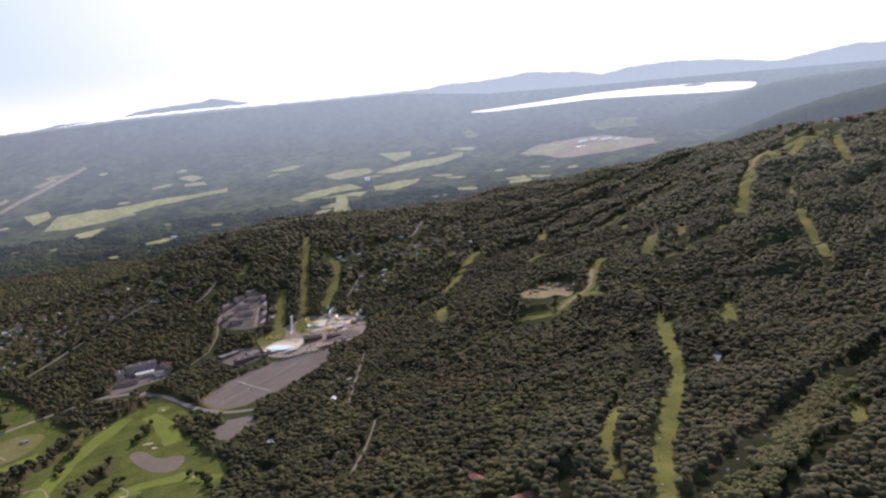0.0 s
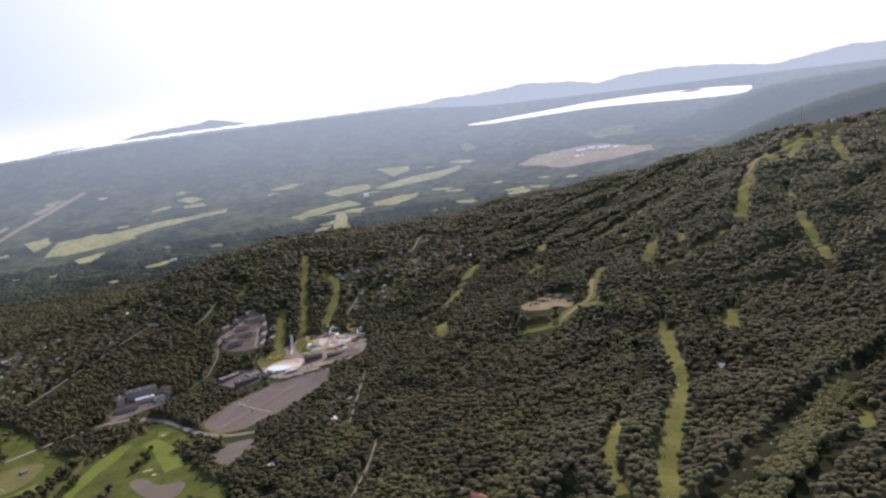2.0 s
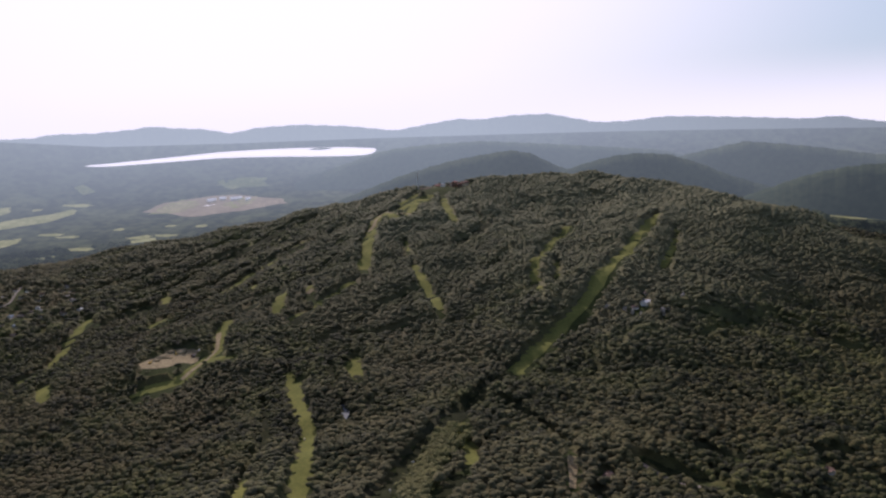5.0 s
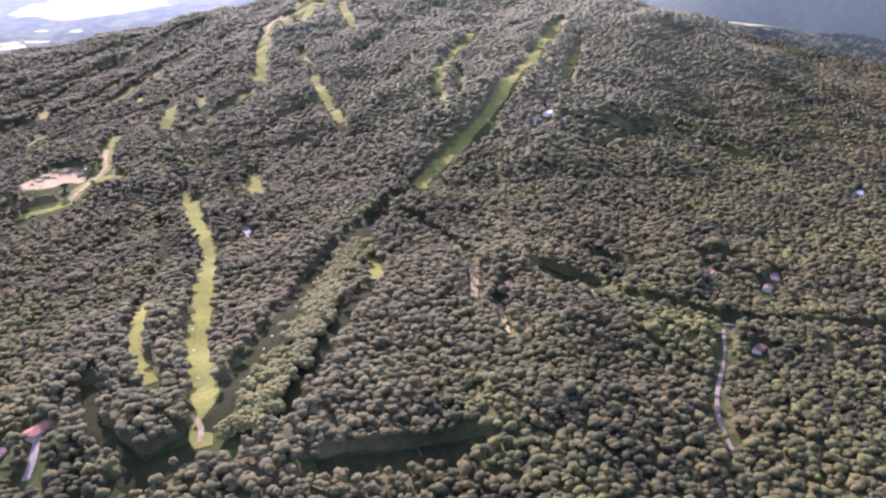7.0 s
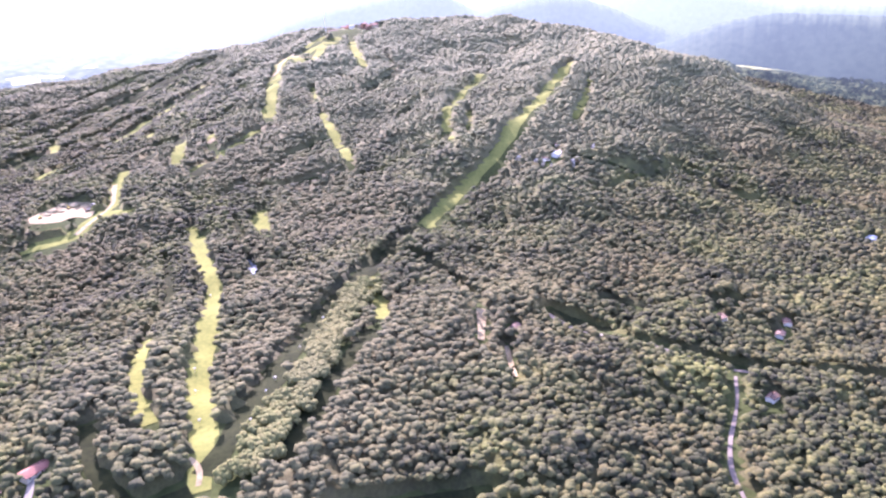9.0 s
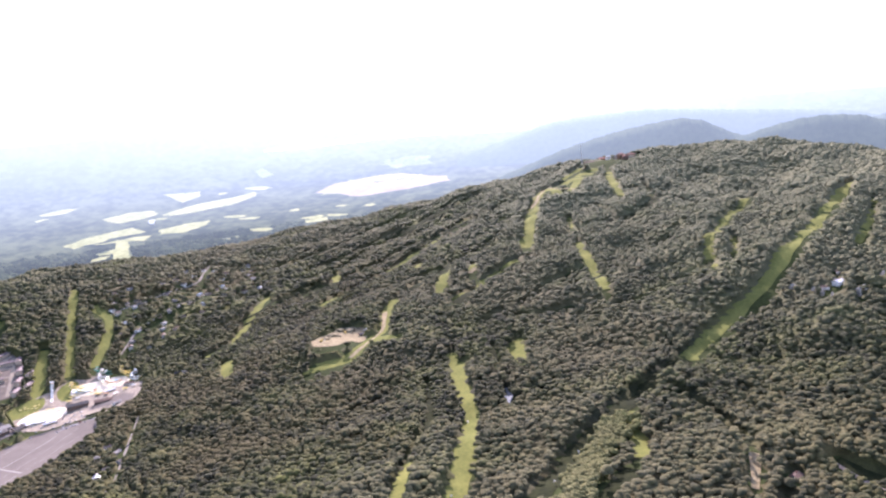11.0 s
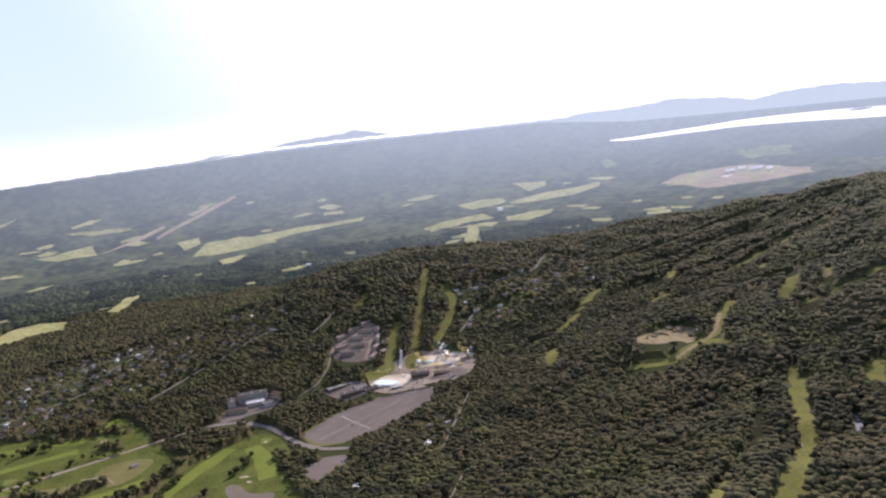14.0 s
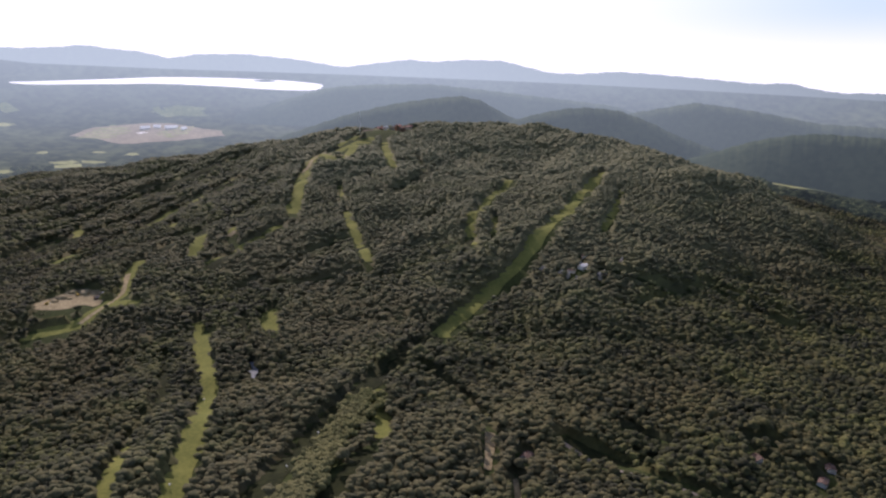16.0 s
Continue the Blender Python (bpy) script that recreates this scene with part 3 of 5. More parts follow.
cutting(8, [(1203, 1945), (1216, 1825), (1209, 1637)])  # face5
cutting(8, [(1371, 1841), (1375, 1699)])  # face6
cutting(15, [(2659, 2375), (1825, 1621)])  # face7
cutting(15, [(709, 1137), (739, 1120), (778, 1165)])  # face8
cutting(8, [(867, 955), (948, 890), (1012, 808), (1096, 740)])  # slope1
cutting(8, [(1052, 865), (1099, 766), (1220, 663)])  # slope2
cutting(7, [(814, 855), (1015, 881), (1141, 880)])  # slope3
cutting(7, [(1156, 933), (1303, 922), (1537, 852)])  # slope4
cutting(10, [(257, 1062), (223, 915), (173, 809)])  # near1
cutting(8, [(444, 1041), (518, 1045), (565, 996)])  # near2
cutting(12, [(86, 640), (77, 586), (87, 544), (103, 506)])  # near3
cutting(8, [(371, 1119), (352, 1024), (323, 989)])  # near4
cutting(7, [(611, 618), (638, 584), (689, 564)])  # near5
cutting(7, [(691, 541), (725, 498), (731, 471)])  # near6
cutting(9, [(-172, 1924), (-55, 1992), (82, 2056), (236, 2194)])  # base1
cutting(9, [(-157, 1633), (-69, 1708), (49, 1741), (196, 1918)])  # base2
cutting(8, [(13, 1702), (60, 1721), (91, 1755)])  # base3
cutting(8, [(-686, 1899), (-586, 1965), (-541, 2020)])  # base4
road(8, [(-1306, 1282), (-1262, 1467), (-1177, 1598), (-1076, 1699), (-1052, 1853)])  # town1
road(8, [(-1186, 1338), (-1088, 1476), (-1021, 1608)])  # town2
road(8, [(-854, 1499), (-812, 1634), (-752, 1761), (-695, 1840)])  # town3
road(7, [(-1338, 1578), (-1228, 1717), (-1146, 1808), (-1023, 1831)])  # town4
road(7, [(-269, 1943), (-180, 2010), (-73, 2069), (-48, 2223)])  # hill1
road(7, [(-229, 1740), (-203, 1843), (-132, 1918), (-48, 1986)])  # hill2
road(6, [(-662, 1371), (-624, 1406), (-572, 1436), (-530, 1483), (-503, 1546)])  # hotel
belt(28, [(-892, 852), (-891, 890), (-876, 923), (-842, 945), (-820, 973), (-813, 987)])
belt(16, [(-1006, 970), (-964, 983), (-933, 1001)])
belt(18, [(-928, 1010), (-914, 1030), (-894, 1041)])
belt(22, [(-883, 1054), (-861, 1074), (-858, 1111), (-810, 1095), (-785, 1085), (-754, 1124), (-737, 1149)])
belt(26, [(-666, 972), (-670, 1010), (-669, 1040), (-639, 1028)])
belt(26, [(-670, 1067), (-646, 1124), (-637, 1185), (-614, 1247), (-606, 1300), (-583, 1350)])
belt(26, [(-530, 977), (-537, 1026), (-527, 1051), (-526, 1088)])
belt(13, [(-966, 1257), (-949, 1300), (-912, 1327), (-883, 1344), (-814, 1359)])
belt(13, [(-830, 1281), (-797, 1286), (-793, 1305)])
belt(26, [(-465, 1230), (-429, 1176), (-382, 1104)])
belt(34, [(-369, 827), (-325, 862), (-274, 862), (-255, 868)])
belt(20, [(-492, 843), (-514, 906)])
belt(12, [(-435, 909), (-415, 918)])
GROVE = [(405, 776), (343, 713), (273, 624), (222, 570), (178, 522), (153, 504)]
GAPS.append((np.array(GROVE, float), 15.0, False))
for dx, dy in [(-9, 7), (-4, 3), (0, 0), (4, -3), (9, -7)]:
    tree_row(6, [(x + dx, y + dy) for x, y in GROVE])
tree_row(9, [(-834, 814), (-800, 860), (-754, 903), (-727, 924)])
tree_row(9, [(-707, 918), (-670, 932), (-631, 932)])
tree_row(11, [(-782, 969), (-764, 981), (-755, 996), (-746, 1011)])
tree_row(9, [(-707, 995), (-719, 1028)])
tree_row(12, [(-896, 1179), (-859, 1174), (-836, 1195), (-837, 1232), (-799, 1251), (-756, 1279), (-728, 1312)])
tree_row(10, [(-1054, 1235), (-1010, 1250), (-972, 1256), (-924, 1286)])
tree_row(11, [(-992, 1175), (-970, 1190), (-936, 1190)])
tree_row(10, [(-1125, 1096), (-1096, 1104), (-1071, 1120)])
tree_row(11, [(-742, 850), (-659, 901), (-595, 938), (-561, 973)])
tree_row(9, [(-1149, 1153), (-1085, 1150)])
tree_row(9, [(-490, 943), (-482, 997), (-473, 1017)])
tree_row(9, [(-518, 1249), (-512, 1185), (-515, 1150)])
tree_row(8, [(-370, 979), (-340, 943), (-321, 911)])
tree_row(9, [(-604, 1162), (-611, 1117), (-591, 1064)])
tree_row(9, [(-1021, 1079), (-957, 1099), (-897, 1121), (-849, 1159)])
BUNKERS = [(-799, 992), (-888, 964), (-859, 965), (-867, 989), (-784, 929), (-772, 934), (-706, 979), (-698, 947), (-837, 1312), (-458, 957), (-441, 940), (-515, 1292), (-491, 1148), (-473, 1125), (-600, 1242), (-362, 976), (-1083, 1280), (-628, 999)]
GREENS = [(-878, 981), (-697, 966), (-605, 899), (-852, 1326), (-518, 1299), (-449, 964), (-385, 993), (-912, 1158), (-1001, 1203)]
ROUGH = [(-772, 1161), (-771, 1224), (-695, 1252), (-687, 1187), (-708, 1129)]
ROUGHB = [(-1003, 1059), (-929, 1097), (-827, 1129), (-772, 1151), (-791, 1110), (-881, 1067)]
TOWN = [(-1306, 1282), (-1524, 1502), (-1380, 1583), (-1294, 1810), (-1104, 1943), (-874, 2045), (-713, 1976), (-662, 1831), (-789, 1710), (-847, 1591), (-932, 1466), (-977, 1361), (-1135, 1314)]
HILLTOWN = [(-541, 3370), (-125, 2241), (85, 2142), (78, 1900), (-100, 1824), (-163, 1693), (-216, 1737), (-262, 1944)]
LANE_HOUSES = [(-206, 1233), (-197, 1268), (-186, 1169), (-178, 1227), (-195, 1149), (-154, 905), (-140, 925), (-223, 830), (-402, 848), (-166, 1179), (-267, 863), (-163, 880), (-269, 848), (-8, 727), (-109, 1547), (-93, 1542), (-644, 1209), (-718, 1213)]
SNOW_GUNS = [(217, 602), (191, 569), (248, 638), (273, 662), (303, 698), (232, 620), (175, 546), (173, 652), (160, 598), (184, 689), (259, 883), (285, 937), (328, 731), (374, 768)]
CARS = [(-295, 1475), (-288, 1479), (-280, 1479), (-271, 1466), (-265, 1481), (-252, 1461), (-298, 1464), (-270, 1490), (-404, 1410), (-347, 1450), (-291, 1494), (-239, 1456), (-242, 1480), (-397, 1367), (-368, 1328), (-387, 1446), (-380, 1440)]
ski_run(25, [(890, 1986), (981, 2040), (1052, 2112)])  # summitd
dirt_track(10, [(1177, 1581), (1235, 1602), (1262, 1575)])  # saddledirt
dirt_track(12, [(850, 2032), (775, 1902), (740, 1862)])  # summitdirt
ski_run(18, [(564, 911), (579, 907)])  # junctionpad
dirt_track(6, [(139, 557), (144, 551), (145, 541), (141, 532), (136, 527)])  # loop
cutting(25, [(163, 1748), (273, 1827), (451, 1995), (604, 2053), (650, 2039)])  # sh_a
cutting(25, [(185, 1991), (344, 2110), (522, 2223), (699, 2343), (810, 2376)])  # sh_b
cutting(25, [(243, 1562), (379, 1601), (486, 1647), (602, 1621)])  # sh_c
cutting(25, [(385, 1329), (483, 1426), (557, 1473)])  # sh_d
cutting(12, [(143, 1496), (219, 1601), (307, 1620)])  # sh_e
ski_run(15, [(651, 2011), (697, 1905)])  # sh_f
ski_run(18, [(863, 2070), (833, 1871), (889, 1919), (992, 2076)])  # summitc
dirt_track(6, [(860, 2128), (862, 1970), (884, 1885), (941, 1779), (1015, 1806)])  # summitx
dirt_track(9, [(760, 1885), (795, 1932), (835, 1992)])  # summity
dirt_track(12, [(459, 1491), (476, 1503)])  # patch1
ski_run(13, [(406, 1717), (433, 1804)])  # pg1
ski_run(15, [(236, 1840), (255, 1917)])  # pg2
dirt_track(10, [(268, 1399), (247, 1316), (213, 1270), (176, 1237)])  # quarrytrack
ski_run(17, [(413, 1124), (394, 1057)])  # pg3
ski_run(11, [(317, 1146), (291, 1036)])  # pg4
cutting(15, [(834, 1698), (809, 1541), (925, 1591), (1034, 1698)])  # fc1
cutting(15, [(684, 1555), (744, 1545), (795, 1512)])  # fc2
cutting(15, [(450, 1207), (497, 1170), (557, 1165), (622, 1121), (689, 1125)])  # fc3
cutting(28, [(79, 514), (108, 523), (130, 522)])  # southwest
cutting(14, [(543, 628), (561, 599), (578, 570), (607, 569)])  # eastgap
cutting(22, [(623, 619), (634, 599)])  # hollow1
cutting(22, [(717, 545), (742, 537)])  # hollow2
cutting(14, [(1050, 973), (1133, 969)])  # hollow3
cutting(12, [(1098, 845), (1157, 839)])  # hollow4
cutting(12, [(1026, 873), (1043, 773), (1091, 724), (1173, 700), (1229, 619)])  # eastedge
ski_run(9, [(101, 1228), (142, 1223), (179, 1229), (199, 1254)])  # quarrylane
fairway(24, [(-1060, 982), (-978, 1031), (-914, 1077), (-869, 1141)])
fairway(26, [(-953, 915), (-895, 966), (-841, 1001), (-744, 1075), (-663, 1154)])
fairway(26, [(-824, 829), (-753, 889), (-702, 935), (-628, 976)])
fairway(26, [(-599, 991), (-597, 1074), (-594, 1163), (-571, 1273)])
fairway(30, [(-534, 1274), (-486, 1219), (-445, 1132)])
fairway(22, [(-1136, 1156), (-1072, 1222), (-991, 1283), (-878, 1317)])
fairway(24, [(-862, 1352), (-871, 1409), (-797, 1360)])
fairway(24, [(-478, 888), (-471, 941), (-450, 985), (-389, 984), (-325, 945)])
fairway(20, [(-1001, 1154), (-939, 1211), (-864, 1274)])
fairway(24, [(-639, 871), (-592, 916), (-544, 944)])

far_ridge(4915, [(-27.5, 507), (-24.0, 522), (-21.5, 533), (-17.5, 534), (-13.2, 530), (-11.0, 516)], CLOUD, "cloud_bank", "low white cloud lying along the horizon")
HILLTOWN[0:2] = [(-340, 2132), (-57, 2200)]
ROUGH_GRASS = surface("rough_grass", (0.13, 0.12, 0.045), (0.19, 0.18, 0.07), 30, 4)
SAND = surface("bunker_sand", (0.40, 0.33, 0.22), (0.52, 0.44, 0.31), 12, 2)
GREEN = surface("putting_green", (0.135, 0.165, 0.040), (0.175, 0.205, 0.055), 20, 3)
PAVING = surface("tan_paving", (0.15, 0.12, 0.085), (0.34, 0.27, 0.19), 9, 2, 0.7, spec=0.2)
COURT = surface("worn_court", (0.13, 0.105, 0.085), (0.20, 0.165, 0.13), 12, 2)
for name, poly, mat, label, lift in (
        ("parking_lot", LOT, ASPHALT, "wide worn asphalt parking lot with pale markings", 0.5), ("parking_lot", LOTB, ASPHALT, "small overflow asphalt parking lot", 0.5),
        ("golf_course", rounded(GOLF), FAIRWAY, "bright green mown golf course", 0.25), ("pond", rounded(POND), MUDDY, "muddy brown golf course pond", 0.6),
        ("pond", rounded(PONDB), WATER, "dark pond on the golf course", 0.6), ("pond", rounded(PONDC), WATER, "dark pond among trees", 0.6),
        ("quarry_floor", rounded(QUARRY, 1), DIRT, "bare pale earth of a clearing with spoil heaps", 0.4), ("plaza", rounded(WATERPARK, 1), PAVING, "pale paved ground of a water park", 0.4),
        ("condo_court", rounded(CONDOS, 1), COURT, "worn brown courts between apartment rows", 0.4), ("hotel_yard", rounded(HOTELYARD, 1), ASPHALT, "grey asphalt yard round a hotel", 0.4),
        ("pavement", SHOPS, ASPHALT, "paved yard round low resort buildings", 0.45), ("pond", rounded(PONDUP), RESERVOIR, "small pale reservoir among trees", 0.5)):
    if label != "pavement":
        PLOTS.append(poly)
    tagged(plot(name, poly, mat, lift), label, name.replace("_", " "), kind="structure")


for width, pts in FAIRWAYS:
    tagged(drape("fairway", pts, width, MOWN, 0.42, 7.0, 4), "bright mown fairway lane of the golf course", "fairway", "fairways", "structure")
tagged(plot("rough", rounded(ROUGH), ROUGH_GRASS, 0.5), "tan unmown rough grass beside a fairway", "grass", kind="structure")
tagged(plot("rough", rounded(ROUGHB), ROUGH_GRASS, 0.5), "tan unmown rough grass along a road", "grass", kind="structure")
# the park road and the cart paths run on the course
for w, pts in ((6, [(-1096, 1066), (-901, 1126), (-813, 1216), (-727, 1312), (-663, 1373)]), (3, [(-784, 1163), (-747, 1175), (-717, 1151)]), (3, [(-493, 1003), (-465, 989), (-446, 962), (-458, 938)]), (3, [(-635, 1023), (-607, 1042), (-589, 1018), (-570, 987)])):
    tagged(drape("path", pts, w, GRAVEL, 0.6, 8.0, 2), "pale gravel path across the golf course", "path", "paths", "structure")


def blob_outline(x, y, r, rng_, n=14):
    a = np.linspace(0, 2 * np.pi, n, endpoint=False)
    k = r * (1 + 0.3 * np.sin(2 * a + rng_.uniform(0, 6)) + 0.2 * np.sin(3 * a + rng_.uniform(0, 6)))
    return [(x + float(q * math.cos(b)) * 1.5, y + float(q * math.sin(b))) for q, b in zip(k, a)]


rng = np.random.default_rng(3)
for x, y in GREENS:
    tagged(plot("putting_green", blob_outline(x, y, 9, rng), GREEN, 0.5), "smooth pale putting green", "putting green", "greens", "structure")
for x, y in BUNKERS:
    tagged(plot("sand_bunker", blob_outline(x, y, rng.uniform(2.6, 4.6), rng), SAND, 0.75), "pale sand bunker beside a green", "sand bunker", "bunkers", "structure")

# many small clearings dapple the far plain
rng = np.random.default_rng(17)
for _ in range(70):
    a, r = radians(rng.uniform(-48, 14)), rng.uniform(3050, 4500)
    x, y = OX + r * math.sin(a), OY + r * math.cos(a)
    n = 5
    long_, deep = rng.uniform(25, 85), rng.uniform(12, 30)
    tilt = -a + rng.uniform(-0.4, 0.4)
    ring = []
    for i in range(n):
        b, k = 2 * math.pi * i / n, rng.uniform(0.7, 1.3)
        u, v = long_ * k * math.cos(b), deep * k * math.sin(b)
        ring.append((x + u * math.cos(tilt) - v * math.sin(tilt), y + u * math.sin(tilt) + v * math.cos(tilt)))
    field("meadow", ring)
rng = np.random.default_rng(3)

ROCKS = [(810, 968), (816, 958), (855, 933), (861, 986), (791, 985), (916, 953), (870, 938), (821, 941)]
for x, y in ROCKS:
    PLOTS.append([(x - 6, y - 6), (x + 6, y - 6), (x + 6, y + 6), (x - 6, y + 6)])
# house plots: no trees on them
LONE_HOUSES = [(44, 613, 25), (8, 694, -60), (14, 614, 40), (729, 474, 20), (696, 522, 70), (606, 398, 10), (762, 488, 45), (486, 613, 30), (856, 971, 15), (885, 1002, 60), (831, 969, -30), (1113, 591, 10), (-269, 1024, 60)]
for x, y, _ in LONE_HOUSES:
    PLOTS.append([(x - 10, y - 9), (x + 10, y - 9), (x + 10, y + 9), (x - 10, y + 9)])
for x, y in LANE_HOUSES:
    PLOTS.append([(x - 7, y - 7), (x + 7, y - 7), (x + 7, y + 7), (x - 7, y + 7)])
PLOTS.append([(1053, 2225), (1212, 2140), (1244, 2198), (1080, 2284)])
TOWN_HOUSES = []
for area, number, gap in ((TOWN, 190, 21), (HILLTOWN, 60, 24)):
    xs, ys = [p[0] for p in area], [p[1] for p in area]
    tries, made = 0, 0
    while made < number and tries < 6000:
        tries += 1
        x, y = rng.uniform(min(xs), max(xs)), rng.uniform(min(ys), max(ys))
        if not inside(x, y, area) or any(inside(x, y, p) for p in PLOTS) or any(math.hypot(x - a, y - b) < gap for a, b in TOWN_HOUSES):
            continue
        TOWN_HOUSES.append((float(x), float(y)))
        made += 1

# ---- woods ----
def crown_template(seg, heights, seed):
    """A lumpy crown of about unit radius, open underneath."""
    rnd = random.Random(seed * 31 + seg)
    v, f = [], []
    for k, e in enumerate(heights):
        for i in range(seg):
            a = 2 * math.pi * (i + 0.5 * (k % 2)) / seg + rnd.uniform(-0.16, 0.16)
            r = rnd.uniform(0.72, 1.24)
            v.append((r * math.cos(a) * math.cos(radians(e)), r * math.sin(a) * math.cos(radians(e)), r * math.sin(radians(e)) * 0.9 + rnd.uniform(-0.08, 0.08)))
    v.append((rnd.uniform(-0.15, 0.15), rnd.uniform(-0.15, 0.15), rnd.uniform(0.75, 1.1)))
    for k in range(len(heights) - 1):
        for i in range(seg):
            a, b, c, d = k * seg + i, k * seg + (i + 1) % seg, (k + 1) * seg + i, (k + 1) * seg + (i + 1) % seg
            f += [(a, b, c), (b, d, c)] if k % 2 == 0 else [(a, d, c), (a, b, d)]
    m = (len(heights) - 1) * seg
    f += [(m + i, m + (i + 1) % seg, len(v) - 1) for i in range(seg)]
    return np.array(v, np.float32), np.array(f, np.int32)


def free_of_gaps(x, y, margin=0.0):
    """Where trees may stand: off the clearings, and not so close before them that they would hide them from the
    camera's view.
    """
    r = np.hypot(x - OX, y - OY)
    reach = 12.5 * r / (EYE - ground_z(x, y))
    ux, uy = (x - OX) / r, (y - OY) / r
    ok = np.ones(len(x), bool)
    for share in (0.0, 0.45, 0.85):
        px, py = x + ux * reach * share, y + uy * reach * share
        for pts, half, seen in GAPS:
            if share and not seen:
                continue
            m = half + margin
            for (x1, y1), (x2, y2) in zip(pts[:-1], pts[1:]):
                near = np.where((px > min(x1, x2) - m) & (px < max(x1, x2) + m) & (py > min(y1, y2) - m) & (py < max(y1, y2) + m))[0]
                if len(near) == 0:
                    continue
                dx, dy = x2 - x1, y2 - y1
                t = np.clip(((px[near] - x1) * dx + (py[near] - y1) * dy) / (dx * dx + dy * dy + 1e-9), 0, 1)
                ok[near[np.hypot(px[near] - x1 - t * dx, py[near] - y1 - t * dy) < half + margin]] = False
        for poly in PLOTS:
            ok &= ~inside(px, py, poly)
        for bx, by in TOWN_HOUSES:
            ok &= (np.abs(px - bx) > 8) | (np.abs(py - by) > 8)
    for pts, half in BELTS:
        for (x1, y1), (x2, y2) in zip(pts[:-1], pts[1:]):
            dx, dy = x2 - x1, y2 - y1
            t = np.clip(((x - x1) * dx + (y - y1) * dy) / (dx * dx + dy * dy), 0, 1)
            ok |= np.hypot(x - x1 - t * dx, y - y1 - t * dy) < half * (0.75 + 0.4 * np.sin(x / 9) * np.sin(y / 13))
    return ok


def canopy_swell(x, y):
    """How the top of the woods rises and falls from stand to stand."""
    return 1.7 * np.sin(x / 23 + 2 * np.sin(y / 31)) * np.sin(y / 19 + np.sin(x / 27)) + 3.2 * np.sin(x / 47 + 2 * np.sin(y / 65)) * np.sin(y / 51)


def understorey(name, r0, r1, a0, a1, space, low, mat, rng, label):
    """The closed mass of leaves between the crowns, sinking to the ground at every clearing."""
    m = int(2 * r1 / space)
    gx, gy = np.meshgrid(np.arange(m) * space - r1, np.arange(m) * space - r1, indexing="ij")
    x, y = OX + gx.ravel() + rng.uniform(-0.3, 0.3, m * m) * space, OY + gy.ravel() + rng.uniform(-0.3, 0.3, m * m) * space
    r, a = np.hypot(x - OX, y - OY), np.degrees(np.arctan2(x - OX, y - OY))
    keep = np.where((r >= r0) & (r < r1) & (a > a0) & (a < a1))[0]
    index = np.full(m * m, -1)
    index[keep] = np.arange(len(keep))
    tris = index[grid_faces(m, m)[:, ::-1]]
    tris = tris[(tris >= 0).all(1)]
    x, y = x[keep], y[keep]
    wooded = free_of_gaps(x, y, 3.5)
    bare = inside(x, y, TOWN) | inside(x, y, HILLTOWN)
    rise = low + canopy_swell(x, y) + rng.uniform(-1.2, 0.8, len(x))
    z = ground_z(x, y) + np.where(wooded, np.where(bare, rise * 0.35, rise), -1.5)
    tris = tris[wooded[tris].any(1)]
    tagged(new(name, tri_mesh(name, np.stack([x, y, z], -1), tris, mat, True)), label, "woods", kind="stuff")


